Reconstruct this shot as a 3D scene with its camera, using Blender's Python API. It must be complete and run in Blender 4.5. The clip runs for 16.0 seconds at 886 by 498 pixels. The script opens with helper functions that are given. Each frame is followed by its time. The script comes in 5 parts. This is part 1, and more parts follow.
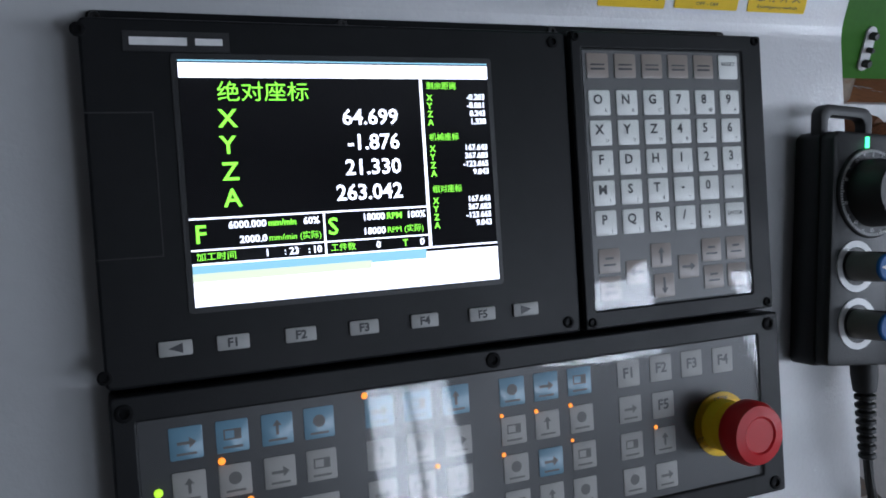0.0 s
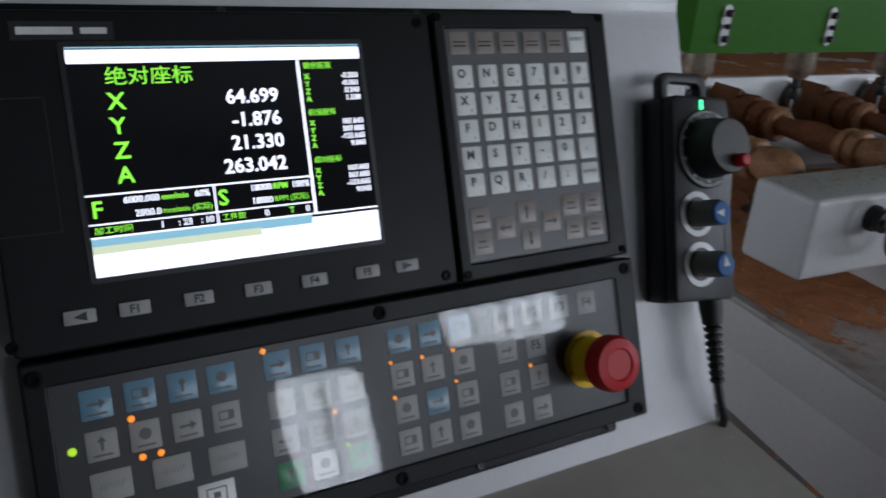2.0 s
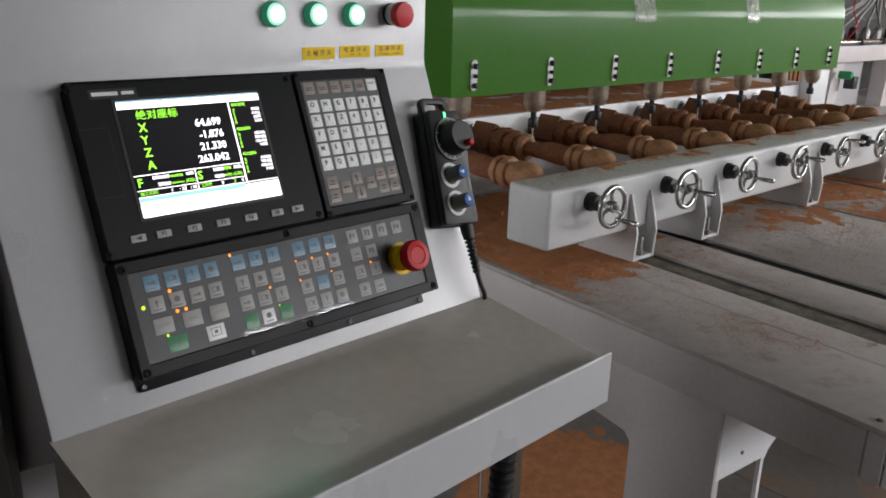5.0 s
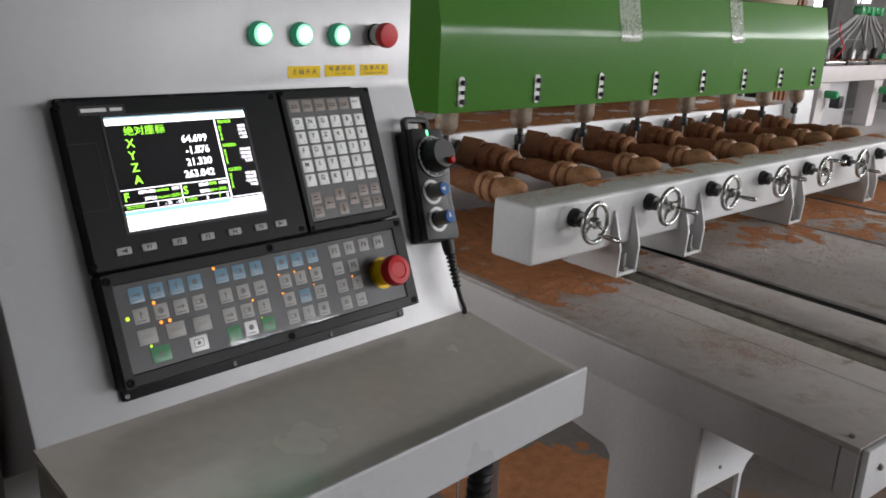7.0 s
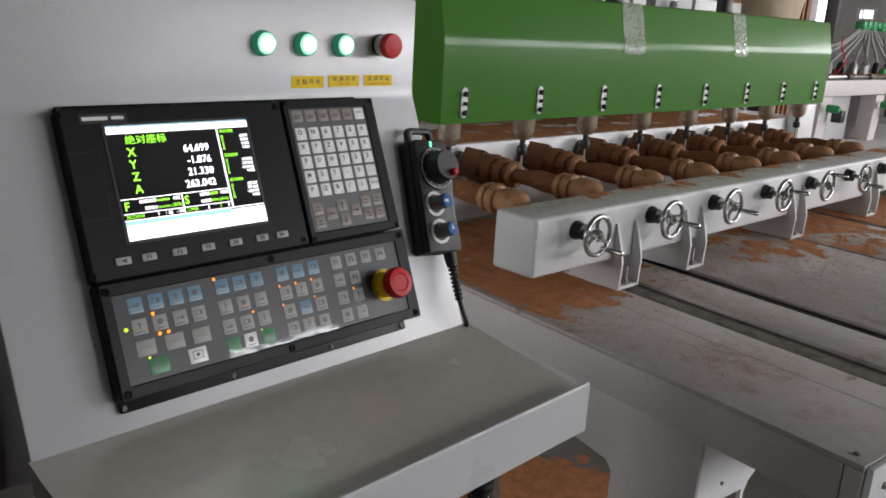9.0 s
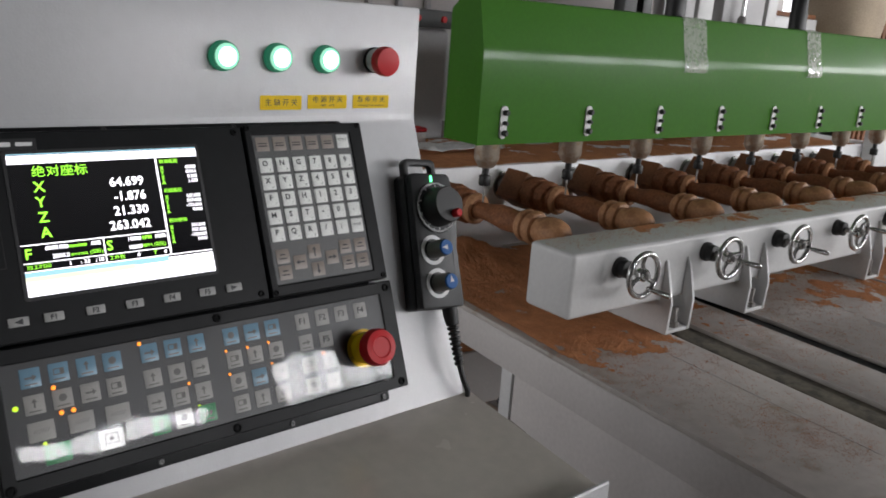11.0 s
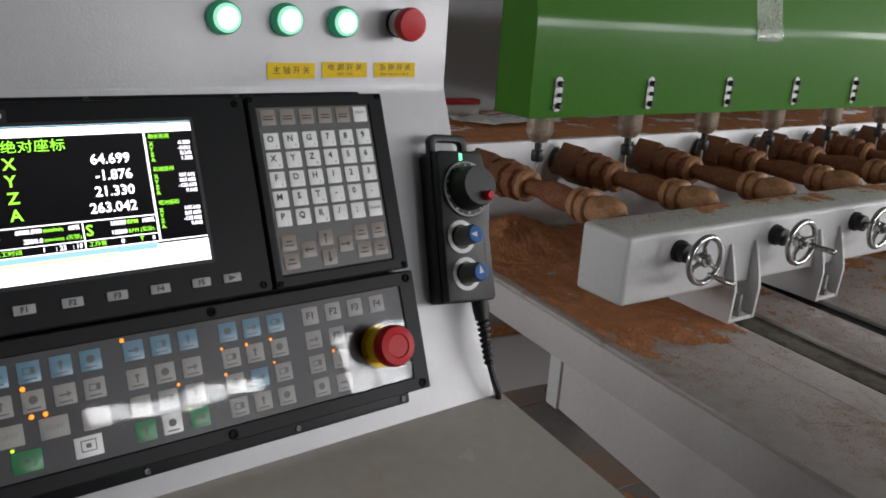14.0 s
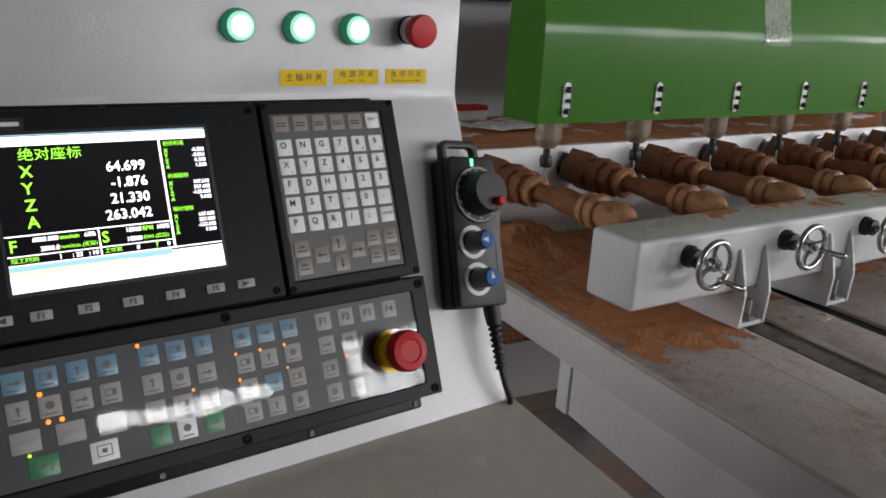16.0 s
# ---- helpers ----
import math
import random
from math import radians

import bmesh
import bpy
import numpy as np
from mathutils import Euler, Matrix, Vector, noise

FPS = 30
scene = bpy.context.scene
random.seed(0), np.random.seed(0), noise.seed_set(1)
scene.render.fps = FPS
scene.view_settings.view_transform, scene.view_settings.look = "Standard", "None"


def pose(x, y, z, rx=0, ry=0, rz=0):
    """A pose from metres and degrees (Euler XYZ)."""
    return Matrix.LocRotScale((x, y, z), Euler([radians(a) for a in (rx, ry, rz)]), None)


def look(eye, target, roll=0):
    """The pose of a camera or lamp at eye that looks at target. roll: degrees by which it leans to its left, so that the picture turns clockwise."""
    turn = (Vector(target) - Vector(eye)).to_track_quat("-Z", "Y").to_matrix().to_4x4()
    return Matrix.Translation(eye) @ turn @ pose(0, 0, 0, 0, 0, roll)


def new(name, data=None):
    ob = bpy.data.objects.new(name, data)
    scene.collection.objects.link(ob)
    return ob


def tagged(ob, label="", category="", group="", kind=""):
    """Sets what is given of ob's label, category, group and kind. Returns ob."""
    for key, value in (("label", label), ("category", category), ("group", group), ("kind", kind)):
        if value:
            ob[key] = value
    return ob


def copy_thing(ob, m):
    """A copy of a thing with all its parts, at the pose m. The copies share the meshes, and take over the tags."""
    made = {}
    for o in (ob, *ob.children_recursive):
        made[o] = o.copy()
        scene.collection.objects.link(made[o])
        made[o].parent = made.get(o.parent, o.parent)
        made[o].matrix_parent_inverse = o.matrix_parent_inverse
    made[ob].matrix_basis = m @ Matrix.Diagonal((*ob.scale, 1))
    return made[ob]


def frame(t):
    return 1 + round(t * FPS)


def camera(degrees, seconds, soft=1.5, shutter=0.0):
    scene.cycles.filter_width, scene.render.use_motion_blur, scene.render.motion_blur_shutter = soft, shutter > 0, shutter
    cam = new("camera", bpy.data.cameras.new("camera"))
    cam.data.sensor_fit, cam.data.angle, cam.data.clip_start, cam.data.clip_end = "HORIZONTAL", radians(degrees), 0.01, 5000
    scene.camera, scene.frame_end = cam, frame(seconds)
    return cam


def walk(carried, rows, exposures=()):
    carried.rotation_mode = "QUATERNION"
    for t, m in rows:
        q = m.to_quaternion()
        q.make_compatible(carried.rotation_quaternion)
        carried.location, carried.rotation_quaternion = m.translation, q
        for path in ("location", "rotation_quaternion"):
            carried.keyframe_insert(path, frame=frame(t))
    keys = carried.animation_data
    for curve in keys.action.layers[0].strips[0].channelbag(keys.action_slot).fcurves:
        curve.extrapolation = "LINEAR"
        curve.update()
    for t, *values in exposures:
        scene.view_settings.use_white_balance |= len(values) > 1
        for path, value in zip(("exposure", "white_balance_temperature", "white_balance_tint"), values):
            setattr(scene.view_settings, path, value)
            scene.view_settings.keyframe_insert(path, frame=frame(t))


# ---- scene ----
cam = camera(57.4, 16.0, soft=1.75, shutter=0.3)
ROWS = [
    (0.0, 0.0000, 0.0000, 1.5000, 67.563, -4.684, -18.864),
    (0.5, 0.0020, -0.0050, 1.5032, 67.851, -4.999, -18.743),
    (1.0, -0.0004, -0.0087, 1.5017, 67.904, -4.690, -19.133),
    (1.5, 0.0067, -0.0210, 1.5041, 67.450, -4.447, -18.568),
    (2.0, -0.0072, -0.0535, 1.5039, 67.383, -4.157, -26.448),
    (2.5, -0.0458, -0.1310, 1.5127, 70.017, -3.564, -33.326),
    (3.0, -0.1164, -0.2546, 1.5258, 71.970, -3.351, -36.396),
    (3.5, -0.1956, -0.3312, 1.5316, 73.013, -2.842, -38.805),
    (6.0, -0.3113, -0.4482, 1.5404, 72.674, -1.817, -42.470),
    (6.5, -0.3104, -0.4521, 1.5437, 73.232, -2.126, -42.650),
    (7.0, -0.3101, -0.4570, 1.5489, 73.577, -2.513, -42.342),
    (7.5, -0.3099, -0.4567, 1.5492, 73.992, -2.556, -42.096),
    (8.0, -0.3110, -0.4560, 1.5500, 74.185, -2.794, -42.272),
    (8.5, -0.3140, -0.4539, 1.5488, 74.167, -3.007, -42.330),
    (11.0, -0.1198, -0.3469, 1.5533, 74.799, -4.001, -37.648),
    (11.5, -0.0521, -0.3049, 1.5512, 74.057, -4.212, -34.758),
    (12.0, -0.0265, -0.2876, 1.5462, 73.041, -3.988, -33.036),
    (12.5, -0.0286, -0.2848, 1.5450, 72.787, -3.997, -33.184),
    (13.0, -0.0295, -0.2834, 1.5436, 72.703, -3.719, -33.380),
    (13.5, -0.0311, -0.2848, 1.5432, 72.625, -3.764, -33.297),
    (14.0, -0.0299, -0.2869, 1.5435, 72.573, -3.647, -33.249),
    (14.5, -0.0314, -0.2840, 1.5442, 72.657, -3.615, -33.067),
    (15.0, -0.0322, -0.2864, 1.5432, 72.805, -3.429, -32.953),
    (15.5, -0.0345, -0.2887, 1.5431, 72.904, -3.367, -32.852),
    (16.0, -0.0356, -0.2872, 1.5433, 72.989, -3.322, -32.808),
]
walk(cam, [(t, pose(x, y, z, rx, ry, rz)) for t, x, y, z, rx, ry, rz in ROWS],
     exposures=((0.0, -0.58, 5700, 12), (0.5, -0.82, 5750, 12), (1.0, -1.04, 5800, 12), (1.6, -1.06, 5850, 12), (2.5, -0.97, 6200, 12), (3.0, -0.86, 6520, 13), (3.6, -0.64, 6700, 14), (6.0, -0.13, 6720, 14), (8.6, -0.17, 6720, 14), (11.0, -0.28, 6700, 14), (16.0, -0.31, 6700, 14)))

# ---------------------------------------------------------------- light
world = bpy.data.worlds.new("workshop_sky")
scene.world = world
world.use_nodes = True
wn = world.node_tree.nodes
sky = wn.new("ShaderNodeTexSky")
sky.sky_type, sky.sun_disc, sky.sun_elevation, sky.sun_rotation = "NISHITA", False, radians(40), radians(200)
world.node_tree.links.new(sky.outputs[0], wn["Background"].inputs[0])
wn["Background"].inputs[1].default_value = 0.10
sun = new("sun", bpy.data.lights.new("sun", "SUN"))
sun.data.energy, sun.data.angle, sun.data.color = 1.0, radians(12), (1, 0.96, 0.9)
sun.matrix_world = look((0, -20, 20), (2, -6, 0))

HALL_X, HALL_Y, HALL_Z = (-7.0, 14.0), (-6.0, 11.0), 4.6
# daylight through openings cut in the walls: wall, centre along it, sill, head, width
# the three from 7.6 on are unseen, added to light the machine's front
BACK_WINDOWS = [(2.65, 1.35, 2.45, 0.85), (2.40, 2.82, 3.04, 1.7), (4.82, 2.35, 3.3, 1.6), (7.6, 1.5, 3.2, 1.8), (9.9, 1.5, 3.2, 1.8), (12.2, 1.5, 3.2, 1.8)]
# unseen west windows, added to light the bed's left side
ADDED_SIDE_WINDOWS = [(2.2, 1.2, 3.1, 2.0), (5.2, 1.2, 3.1, 2.0), (8.2, 1.2, 3.1, 2.0)]
# the last two are unseen, added for the highlight along the hood's fold
FAR_WINDOWS = [(5.79, 1.83, 2.7, 0.46), (5.10, 1.93, 2.12, 0.26), (4.45, 1.93, 2.12, 0.26), (8.0, 1.87, 2.7, 0.5), (-2.1, 2.0, 3.4, 2.2), (-4.5, 2.0, 3.4, 2.0)]


def window_light(m, w, h, watts):
    lamp = new("window_daylight", bpy.data.lights.new("window_daylight", "AREA"))
    lamp.data.shape, lamp.data.size, lamp.data.size_y, lamp.data.energy = "RECTANGLE", w, h, watts
    lamp.data.color = (0.93, 0.97, 1.0)
    lamp.matrix_world = m


for c, lo, hi, w in BACK_WINDOWS:
    window_light(pose(c, HALL_Y[0] - 0.06, (lo + hi) / 2, 90, 0, 0), w - 0.06, hi - lo - 0.06, 85 * w * (hi - lo))
for c, lo, hi, w in ADDED_SIDE_WINDOWS:
    window_light(pose(HALL_X[0] - 0.06, c, (lo + hi) / 2, 90, 0, -90), w - 0.06, hi - lo - 0.06, 36 * w * (hi - lo))
for c, lo, hi, w in FAR_WINDOWS:
    window_light(pose(HALL_X[1] + 0.06, c, (lo + hi) / 2, 90, 0, 90), w - 0.04, hi - lo - 0.04, 60 * w * (hi - lo))


# ---------------------------------------------------------------- materials
def mat(name, col, rough=0.5, metal=0.0, var=0.12, scale=6.0, fine=90.0, bump=0.0, bscale=200.0, coat=0.0, spots=None, spec=0.5, wave=0.0):
    """Painted, cast or wooden surface: colour varied at two scales, roughness varied, fine relief."""
    m = bpy.data.materials.new(name)
    m.use_nodes = True
    n, l = m.node_tree.nodes, m.node_tree.links
    b = n["Principled BSDF"]
    tc = n.new("ShaderNodeTexCoord")
    big, small = n.new("ShaderNodeTexNoise"), n.new("ShaderNodeTexNoise")
    for t, s, d in ((big, scale, 5), (small, fine, 3)):
        t.inputs["Scale"].default_value, t.inputs["Detail"].default_value = s, d
        l.new(tc.outputs["Object"], t.inputs["Vector"])
    mul = n.new("ShaderNodeMath")
    mul.operation = "MULTIPLY_ADD"
    l.new(big.outputs[0], mul.inputs[0])
    mul.inputs[1].default_value = 0.7
    l.new(small.outputs[0], mul.inputs[2])
    ramp = n.new("ShaderNodeMapRange")
    ramp.inputs[1].default_value, ramp.inputs[2].default_value = 0.5, 1.2
    ramp.inputs[3].default_value, ramp.inputs[4].default_value = 1 - var, 1 + var
    l.new(mul.outputs[0], ramp.inputs[0])
    mix = n.new("ShaderNodeMix")
    mix.data_type, mix.blend_type = "RGBA", "MULTIPLY"
    mix.inputs[0].default_value = 1
    mix.inputs[6].default_value = (*col, 1)
    l.new(ramp.outputs[0], mix.inputs[7])
    out = mix.outputs[2]
    if spots:
        # dirt or dust with a shape of its own: colour, scale, threshold, strength
        scol, sscale, thr, stren = spots
        sn = n.new("ShaderNodeTexNoise")
        sn.inputs["Scale"].default_value, sn.inputs["Detail"].default_value, sn.inputs["Roughness"].default_value = sscale, 8, 0.65
        l.new(tc.outputs["Object"], sn.inputs["Vector"])
        mr = n.new("ShaderNodeMapRange")
        mr.inputs[1].default_value, mr.inputs[2].default_value, mr.inputs[4].default_value = thr, thr + 0.12, stren
        l.new(sn.outputs[0], mr.inputs[0])
        m2 = n.new("ShaderNodeMix")
        m2.data_type = "RGBA"
        l.new(mr.outputs[0], m2.inputs[0])
        l.new(out, m2.inputs[6])
        m2.inputs[7].default_value = (*scol, 1)
        out = m2.outputs[2]
    l.new(out, b.inputs["Base Color"])
    rr = n.new("ShaderNodeMapRange")
    rr.inputs[1].default_value, rr.inputs[2].default_value = 0.3, 0.7
    rr.inputs[3].default_value, rr.inputs[4].default_value = max(0.02, rough - 0.08), min(1, rough + 0.08)
    l.new(big.outputs[0], rr.inputs[0])
    l.new(rr.outputs[0], b.inputs["Roughness"])
    b.inputs["Metallic"].default_value = metal
    b.inputs["Coat Weight"].default_value = coat
    b.inputs["Coat Roughness"].default_value = 0.08
    b.inputs["Specular IOR Level"].default_value = spec
    if bump or wave:
        bn = n.new("ShaderNodeTexNoise")
        bn.inputs["Scale"].default_value, bn.inputs["Detail"].default_value = bscale, 2
        l.new(tc.outputs["Object"], bn.inputs["Vector"])
        bm_ = n.new("ShaderNodeBump")
        bm_.inputs["Strength"].default_value, bm_.inputs["Distance"].default_value = min(1, bump or wave), 0.001 if bump else 0.004
        l.new(bn.outputs[0], bm_.inputs["Height"])
        l.new(bm_.outputs[0], b.inputs["Normal"])
    return m


def glow(name, col, strength):
    m = bpy.data.materials.new(name)
    m.use_nodes = True
    b = m.node_tree.nodes["Principled BSDF"]
    b.inputs["Base Color"].default_value = (*[c * 0.3 for c in col], 1)
    b.inputs["Emission Color"].default_value = (*col, 1)
    b.inputs["Emission Strength"].default_value = strength
    return m


WHITE = mat("console_white_powder_coat", (0.500, 0.507, 0.517), 0.34, bump=0.14, bscale=420, var=0.03, spec=0.25, coat=0.65)


def pebbled_coat(m, scale, strength):
    """A clear gloss skin with an orange-peel relief of its own."""
    n, l = m.node_tree.nodes, m.node_tree.links
    tc, pebble, relief = n.new("ShaderNodeTexCoord"), n.new("ShaderNodeTexNoise"), n.new("ShaderNodeBump")
    pebble.inputs["Scale"].default_value, pebble.inputs["Detail"].default_value = scale, 2.5
    relief.inputs["Strength"].default_value, relief.inputs["Distance"].default_value = strength, 0.001
    l.new(tc.outputs["Object"], pebble.inputs["Vector"])
    l.new(pebble.outputs[0], relief.inputs["Height"])
    l.new(relief.outputs[0], n["Principled BSDF"].inputs["Coat Normal"])


pebbled_coat(WHITE, 300, 0.85)

TRAYP = mat("tray_grey_white_paint", (0.54, 0.50, 0.445), 0.22, var=0.07, scale=7, fine=60, bump=0.05, bscale=420, coat=0.8, spots=((0.12, 0.10, 0.08), 46, 0.72, 0.5))
# machine white made paler: front light on headstock, end plate and webs, in colour
LITWHITE = mat("lit_face_white_paint", (0.76, 0.76, 0.77), 0.4, bump=0.1, bscale=120, var=0.05, spots=((0.45, 0.36, 0.28), 7, 0.66, 0.45))
pebbled_coat(TRAYP, 260, 0.10)
TRAYP.node_tree.nodes["Principled BSDF"].inputs["Coat Roughness"].default_value = 0.2
MWHITE = mat("machine_white_paint", (0.57, 0.567, 0.562), 0.4, bump=0.12, bscale=150, var=0.06, spots=((0.36, 0.3, 0.25), 9, 0.68, 0.5))
TABLE = mat("worn_table_paint", (0.445, 0.407, 0.378), 0.34, var=0.14, scale=4, fine=30, bump=0.08, bscale=70, spots=((0.25, 0.17, 0.10), 9, 0.55, 0.6))
TABLESIDE = mat("table_side_paint", (0.52, 0.49, 0.475), 0.5, var=0.08, bump=0.1, bscale=120)
GREEN = mat("green_gloss_paint", (0.037, 0.145, 0.010), 0.42, var=0.08, scale=3, coat=0.26, spec=0.05, spots=((0.16, 0.17, 0.06), 3.0, 0.60, 0.35))
GREEN.node_tree.nodes["Principled BSDF"].inputs["Coat Roughness"].default_value = 0.15
BLACK = mat("black_moulded_plastic", (0.009, 0.0095, 0.0105), 0.46, var=0.2, bump=0.25, bscale=900)
BLACKM = mat("black_painted_metal_frame", (0.008, 0.0085, 0.0095), 0.42, var=0.15, bump=0.06, bscale=900, spec=0.17)
BOLTM = mat("matt_black_bolt", (0.004, 0.004, 0.0045), 0.7, var=0.2, spec=0.1)
FILM = mat("dark_grey_panel_print", (0.034, 0.0355, 0.038), 0.5, var=0.08, scale=12)
KEYFILM = mat("grey_keypad_print", (0.10, 0.10, 0.10), 0.45, var=0.08)


def clear_film(name, strength, wscale, milk):
    """A clear glossy sheet, slightly buckled."""
    m = bpy.data.materials.new(name)
    m.use_nodes = True
    n, l = m.node_tree.nodes, m.node_tree.links
    n.remove(n["Principled BSDF"])
    mix, clear, gloss, fres, tc, big, fine, bump, add, haze, both, cloud, lift = (n.new("ShaderNode" + k) for k in ("MixShader", "BsdfTransparent", "BsdfGlossy", "Fresnel", "TexCoord", "TexNoise", "TexNoise", "Bump", "Math", "BsdfGlossy", "MixShader", "BsdfDiffuse", "MixShader"))
    fres.inputs["IOR"].default_value = 1.48
    clear.inputs["Color"].default_value = (0.93, 0.93, 0.93, 1)
    gloss.inputs["Roughness"].default_value = 0.03
    big.inputs["Scale"].default_value, big.inputs["Detail"].default_value = wscale, 1
    fine.inputs["Scale"].default_value, fine.inputs["Detail"].default_value = wscale * 5, 2
    add.operation = "MULTIPLY_ADD"
    add.inputs[1].default_value = 0.06
    for t in (big, fine):
        l.new(tc.outputs["Object"], t.inputs["Vector"])
    l.new(fine.outputs[0], add.inputs[0])
    l.new(big.outputs[0], add.inputs[2])
    l.new(add.outputs[0], bump.inputs["Height"])
    bump.inputs["Strength"].default_value, bump.inputs["Distance"].default_value = strength, 0.006
    l.new(bump.outputs[0], gloss.inputs["Normal"])
    l.new(fres.outputs[0], mix.inputs[0])
    l.new(clear.outputs[0], mix.inputs[1])
    # part of the gloss is spread; a faint milky layer paints in reflected haze
    haze.inputs["Roughness"].default_value, both.inputs[0].default_value, lift.inputs[0].default_value = 0.28, 0.30, milk
    cloud.inputs["Color"].default_value = (0.75, 0.76, 0.78, 1)
    l.new(bump.outputs[0], haze.inputs["Normal"])
    l.new(gloss.outputs[0], both.inputs[1])
    l.new(haze.outputs[0], both.inputs[2])
    l.new(both.outputs[0], mix.inputs[2])
    l.new(mix.outputs[0], lift.inputs[1])
    l.new(cloud.outputs[0], lift.inputs[2])
    l.new(lift.outputs[0], n["Material Output"].inputs[0])
    return m


CLEARFILM = clear_film("clear_protective_film", 0.035, 8.0, 0.006)
CLEARPAD = clear_film("clear_keypad_film", 0.10, 14.0, 0.012)
KWHITE = mat("white_key", (0.80, 0.80, 0.78), 0.3, var=0.05)
KTAUPE = mat("taupe_key", (0.30, 0.25, 0.22), 0.3, var=0.07)
KGREY = mat("pale_grey_key", (0.35, 0.34, 0.32), 0.5, var=0.07)
KBLUE = mat("blue_key", (0.16, 0.30, 0.40), 0.25, var=0.07)
KGREEN = mat("green_key", (0.02, 0.25, 0.085), 0.3, var=0.07)
SOFT = mat("soft_key_grey", (0.30, 0.30, 0.29), 0.45, var=0.1)
INK = mat("dark_ink", (0.03, 0.03, 0.035), 0.5)
SOFTINK = mat("faded_ink", (0.14, 0.135, 0.13), 0.6)
SCREWM = mat("blackened_screw", (0.06, 0.06, 0.06), 0.35, metal=1)
PALEINK = mat("pale_ink", (0.68, 0.68, 0.68), 0.5)
RED = mat("red_plastic", (0.52, 0.010, 0.015), 0.42, var=0.06, spec=0.25)
YELLOW = mat("yellow_label", (0.86, 0.58, 0.015), 0.5, var=0.05, spec=0.15)
CHROME = mat("polished_steel", (0.44, 0.44, 0.43), 0.2, metal=1, var=0.08)
STEEL = mat("dull_steel", (0.26, 0.25, 0.24), 0.42, metal=1, var=0.15)
ALU = mat("bare_aluminium_dusty", (0.50, 0.43, 0.35), 0.34, metal=0.7, var=0.2, spots=((0.34, 0.20, 0.11), 30, 0.5, 0.6))
RUBBER = mat("black_rubber", (0.009, 0.009, 0.009), 0.5, var=0.2)
SILVERRING = mat("silver_scale_ring", (0.62, 0.62, 0.62), 0.35, var=0.05)
KNOBGREY = mat("grey_knob", (0.17, 0.165, 0.155), 0.4)
BLUECAP = mat("blue_cap", (0.02, 0.11, 0.33), 0.5, spec=0.2)
WOODEND = mat("fresh_turned_wood", (0.36, 0.185, 0.095), 0.5, var=0.3, scale=14, fine=120, bump=0.3, bscale=160, spec=0.15, spots=((0.16, 0.07, 0.035), 24, 0.5, 0.6))
WOOD = mat("turned_brown_wood", (0.20, 0.082, 0.038), 0.6, var=0.5, scale=14, fine=120, bump=0.5, bscale=160, spec=0.15)
WOOD_DARK = mat("turned_brown_wood_dusty", (0.165, 0.072, 0.034), 0.6, var=0.4, scale=14, fine=120, bump=0.4, bscale=160, spec=0.15)
DUST = mat("sawdust", (0.48, 0.21, 0.098), 0.95, var=0.42, scale=26, fine=420, bump=1.0, bscale=600, spec=0.1)
TILE = mat("dusty_floor_tile", (0.20, 0.18, 0.168), 0.45, var=0.2, scale=3, fine=30, spots=((0.33, 0.17, 0.08), 2.2, 0.52, 0.8))
WALL = mat("limewashed_wall", (0.34, 0.33, 0.315), 0.8, var=0.1, scale=1.2, fine=14)
# darker wall copy: the shade of the backlit window wall, put into its colour
WALL_DIM = mat("backlit_wall_shade", (0.16, 0.155, 0.15), 0.85, var=0.15, scale=1.4, fine=16)
CEIL = mat("dark_roof_sheet", (0.20, 0.20, 0.20), 0.7, var=0.15)
FRAMEW = mat("window_frame_paint", (0.5, 0.5, 0.5), 0.5)
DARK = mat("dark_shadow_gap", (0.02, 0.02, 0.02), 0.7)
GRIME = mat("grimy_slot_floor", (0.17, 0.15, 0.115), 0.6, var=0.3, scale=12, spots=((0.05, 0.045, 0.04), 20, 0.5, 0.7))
SCREEN = mat("screen_glass", (0.012, 0.012, 0.014), 0.12, var=0.05)
LGREEN, LWHITE = glow("screen_green", (0.30, 0.95, 0.05), 2.4), glow("screen_white", (0.92, 0.92, 1.0), 3.0)
LBLUE, LYELL = glow("screen_blue", (0.35, 0.70, 0.85), 1.35), glow("screen_yellow", (0.90, 0.98, 0.66), 1.4)
LEDO, LEDY, LEDG = glow("led_orange", (1.0, 0.30, 0.02), 2.2), glow("led_yellow_green", (0.6, 1.0, 0.03), 1.5), glow("led_green", (0.1, 1.0, 0.35), 4.0)
# LAMPR lets the bezel ring glow, standing for lens light on it
LAMPC, LAMPR = glow("lamp_lens_lit", (0.22, 1.0, 0.56), 20.0), glow("lamp_ring_green_glow", (0.03, 0.30, 0.17), 0.42)
LAMPM = glow("lamp_lens_edge_lit", (0.38, 0.95, 0.68), 1.05)


# ---------------------------------------------------------------- mesh helpers
def to_mesh(bm, name, material, smooth=False):
    bmesh.ops.recalc_face_normals(bm, faces=bm.faces)
    me = bpy.data.meshes.new(name)
    bm.to_mesh(me)
    bm.free()
    for m in material if isinstance(material, (list, tuple)) else [material]:
        me.materials.append(m)
    if smooth:
        me.shade_smooth()
        me.set_sharp_from_angle(angle=radians(38))
    return me


def part(name, bm, material, parent=None, label="", smooth=True, at=None):
    me = bm if isinstance(bm, bpy.types.Mesh) else to_mesh(bm, name, material, smooth)
    ob = new(name, me)
    if parent is not None:
        ob.parent = parent
    if at is not None:
        ob.matrix_basis = at
    return tagged(ob, label)


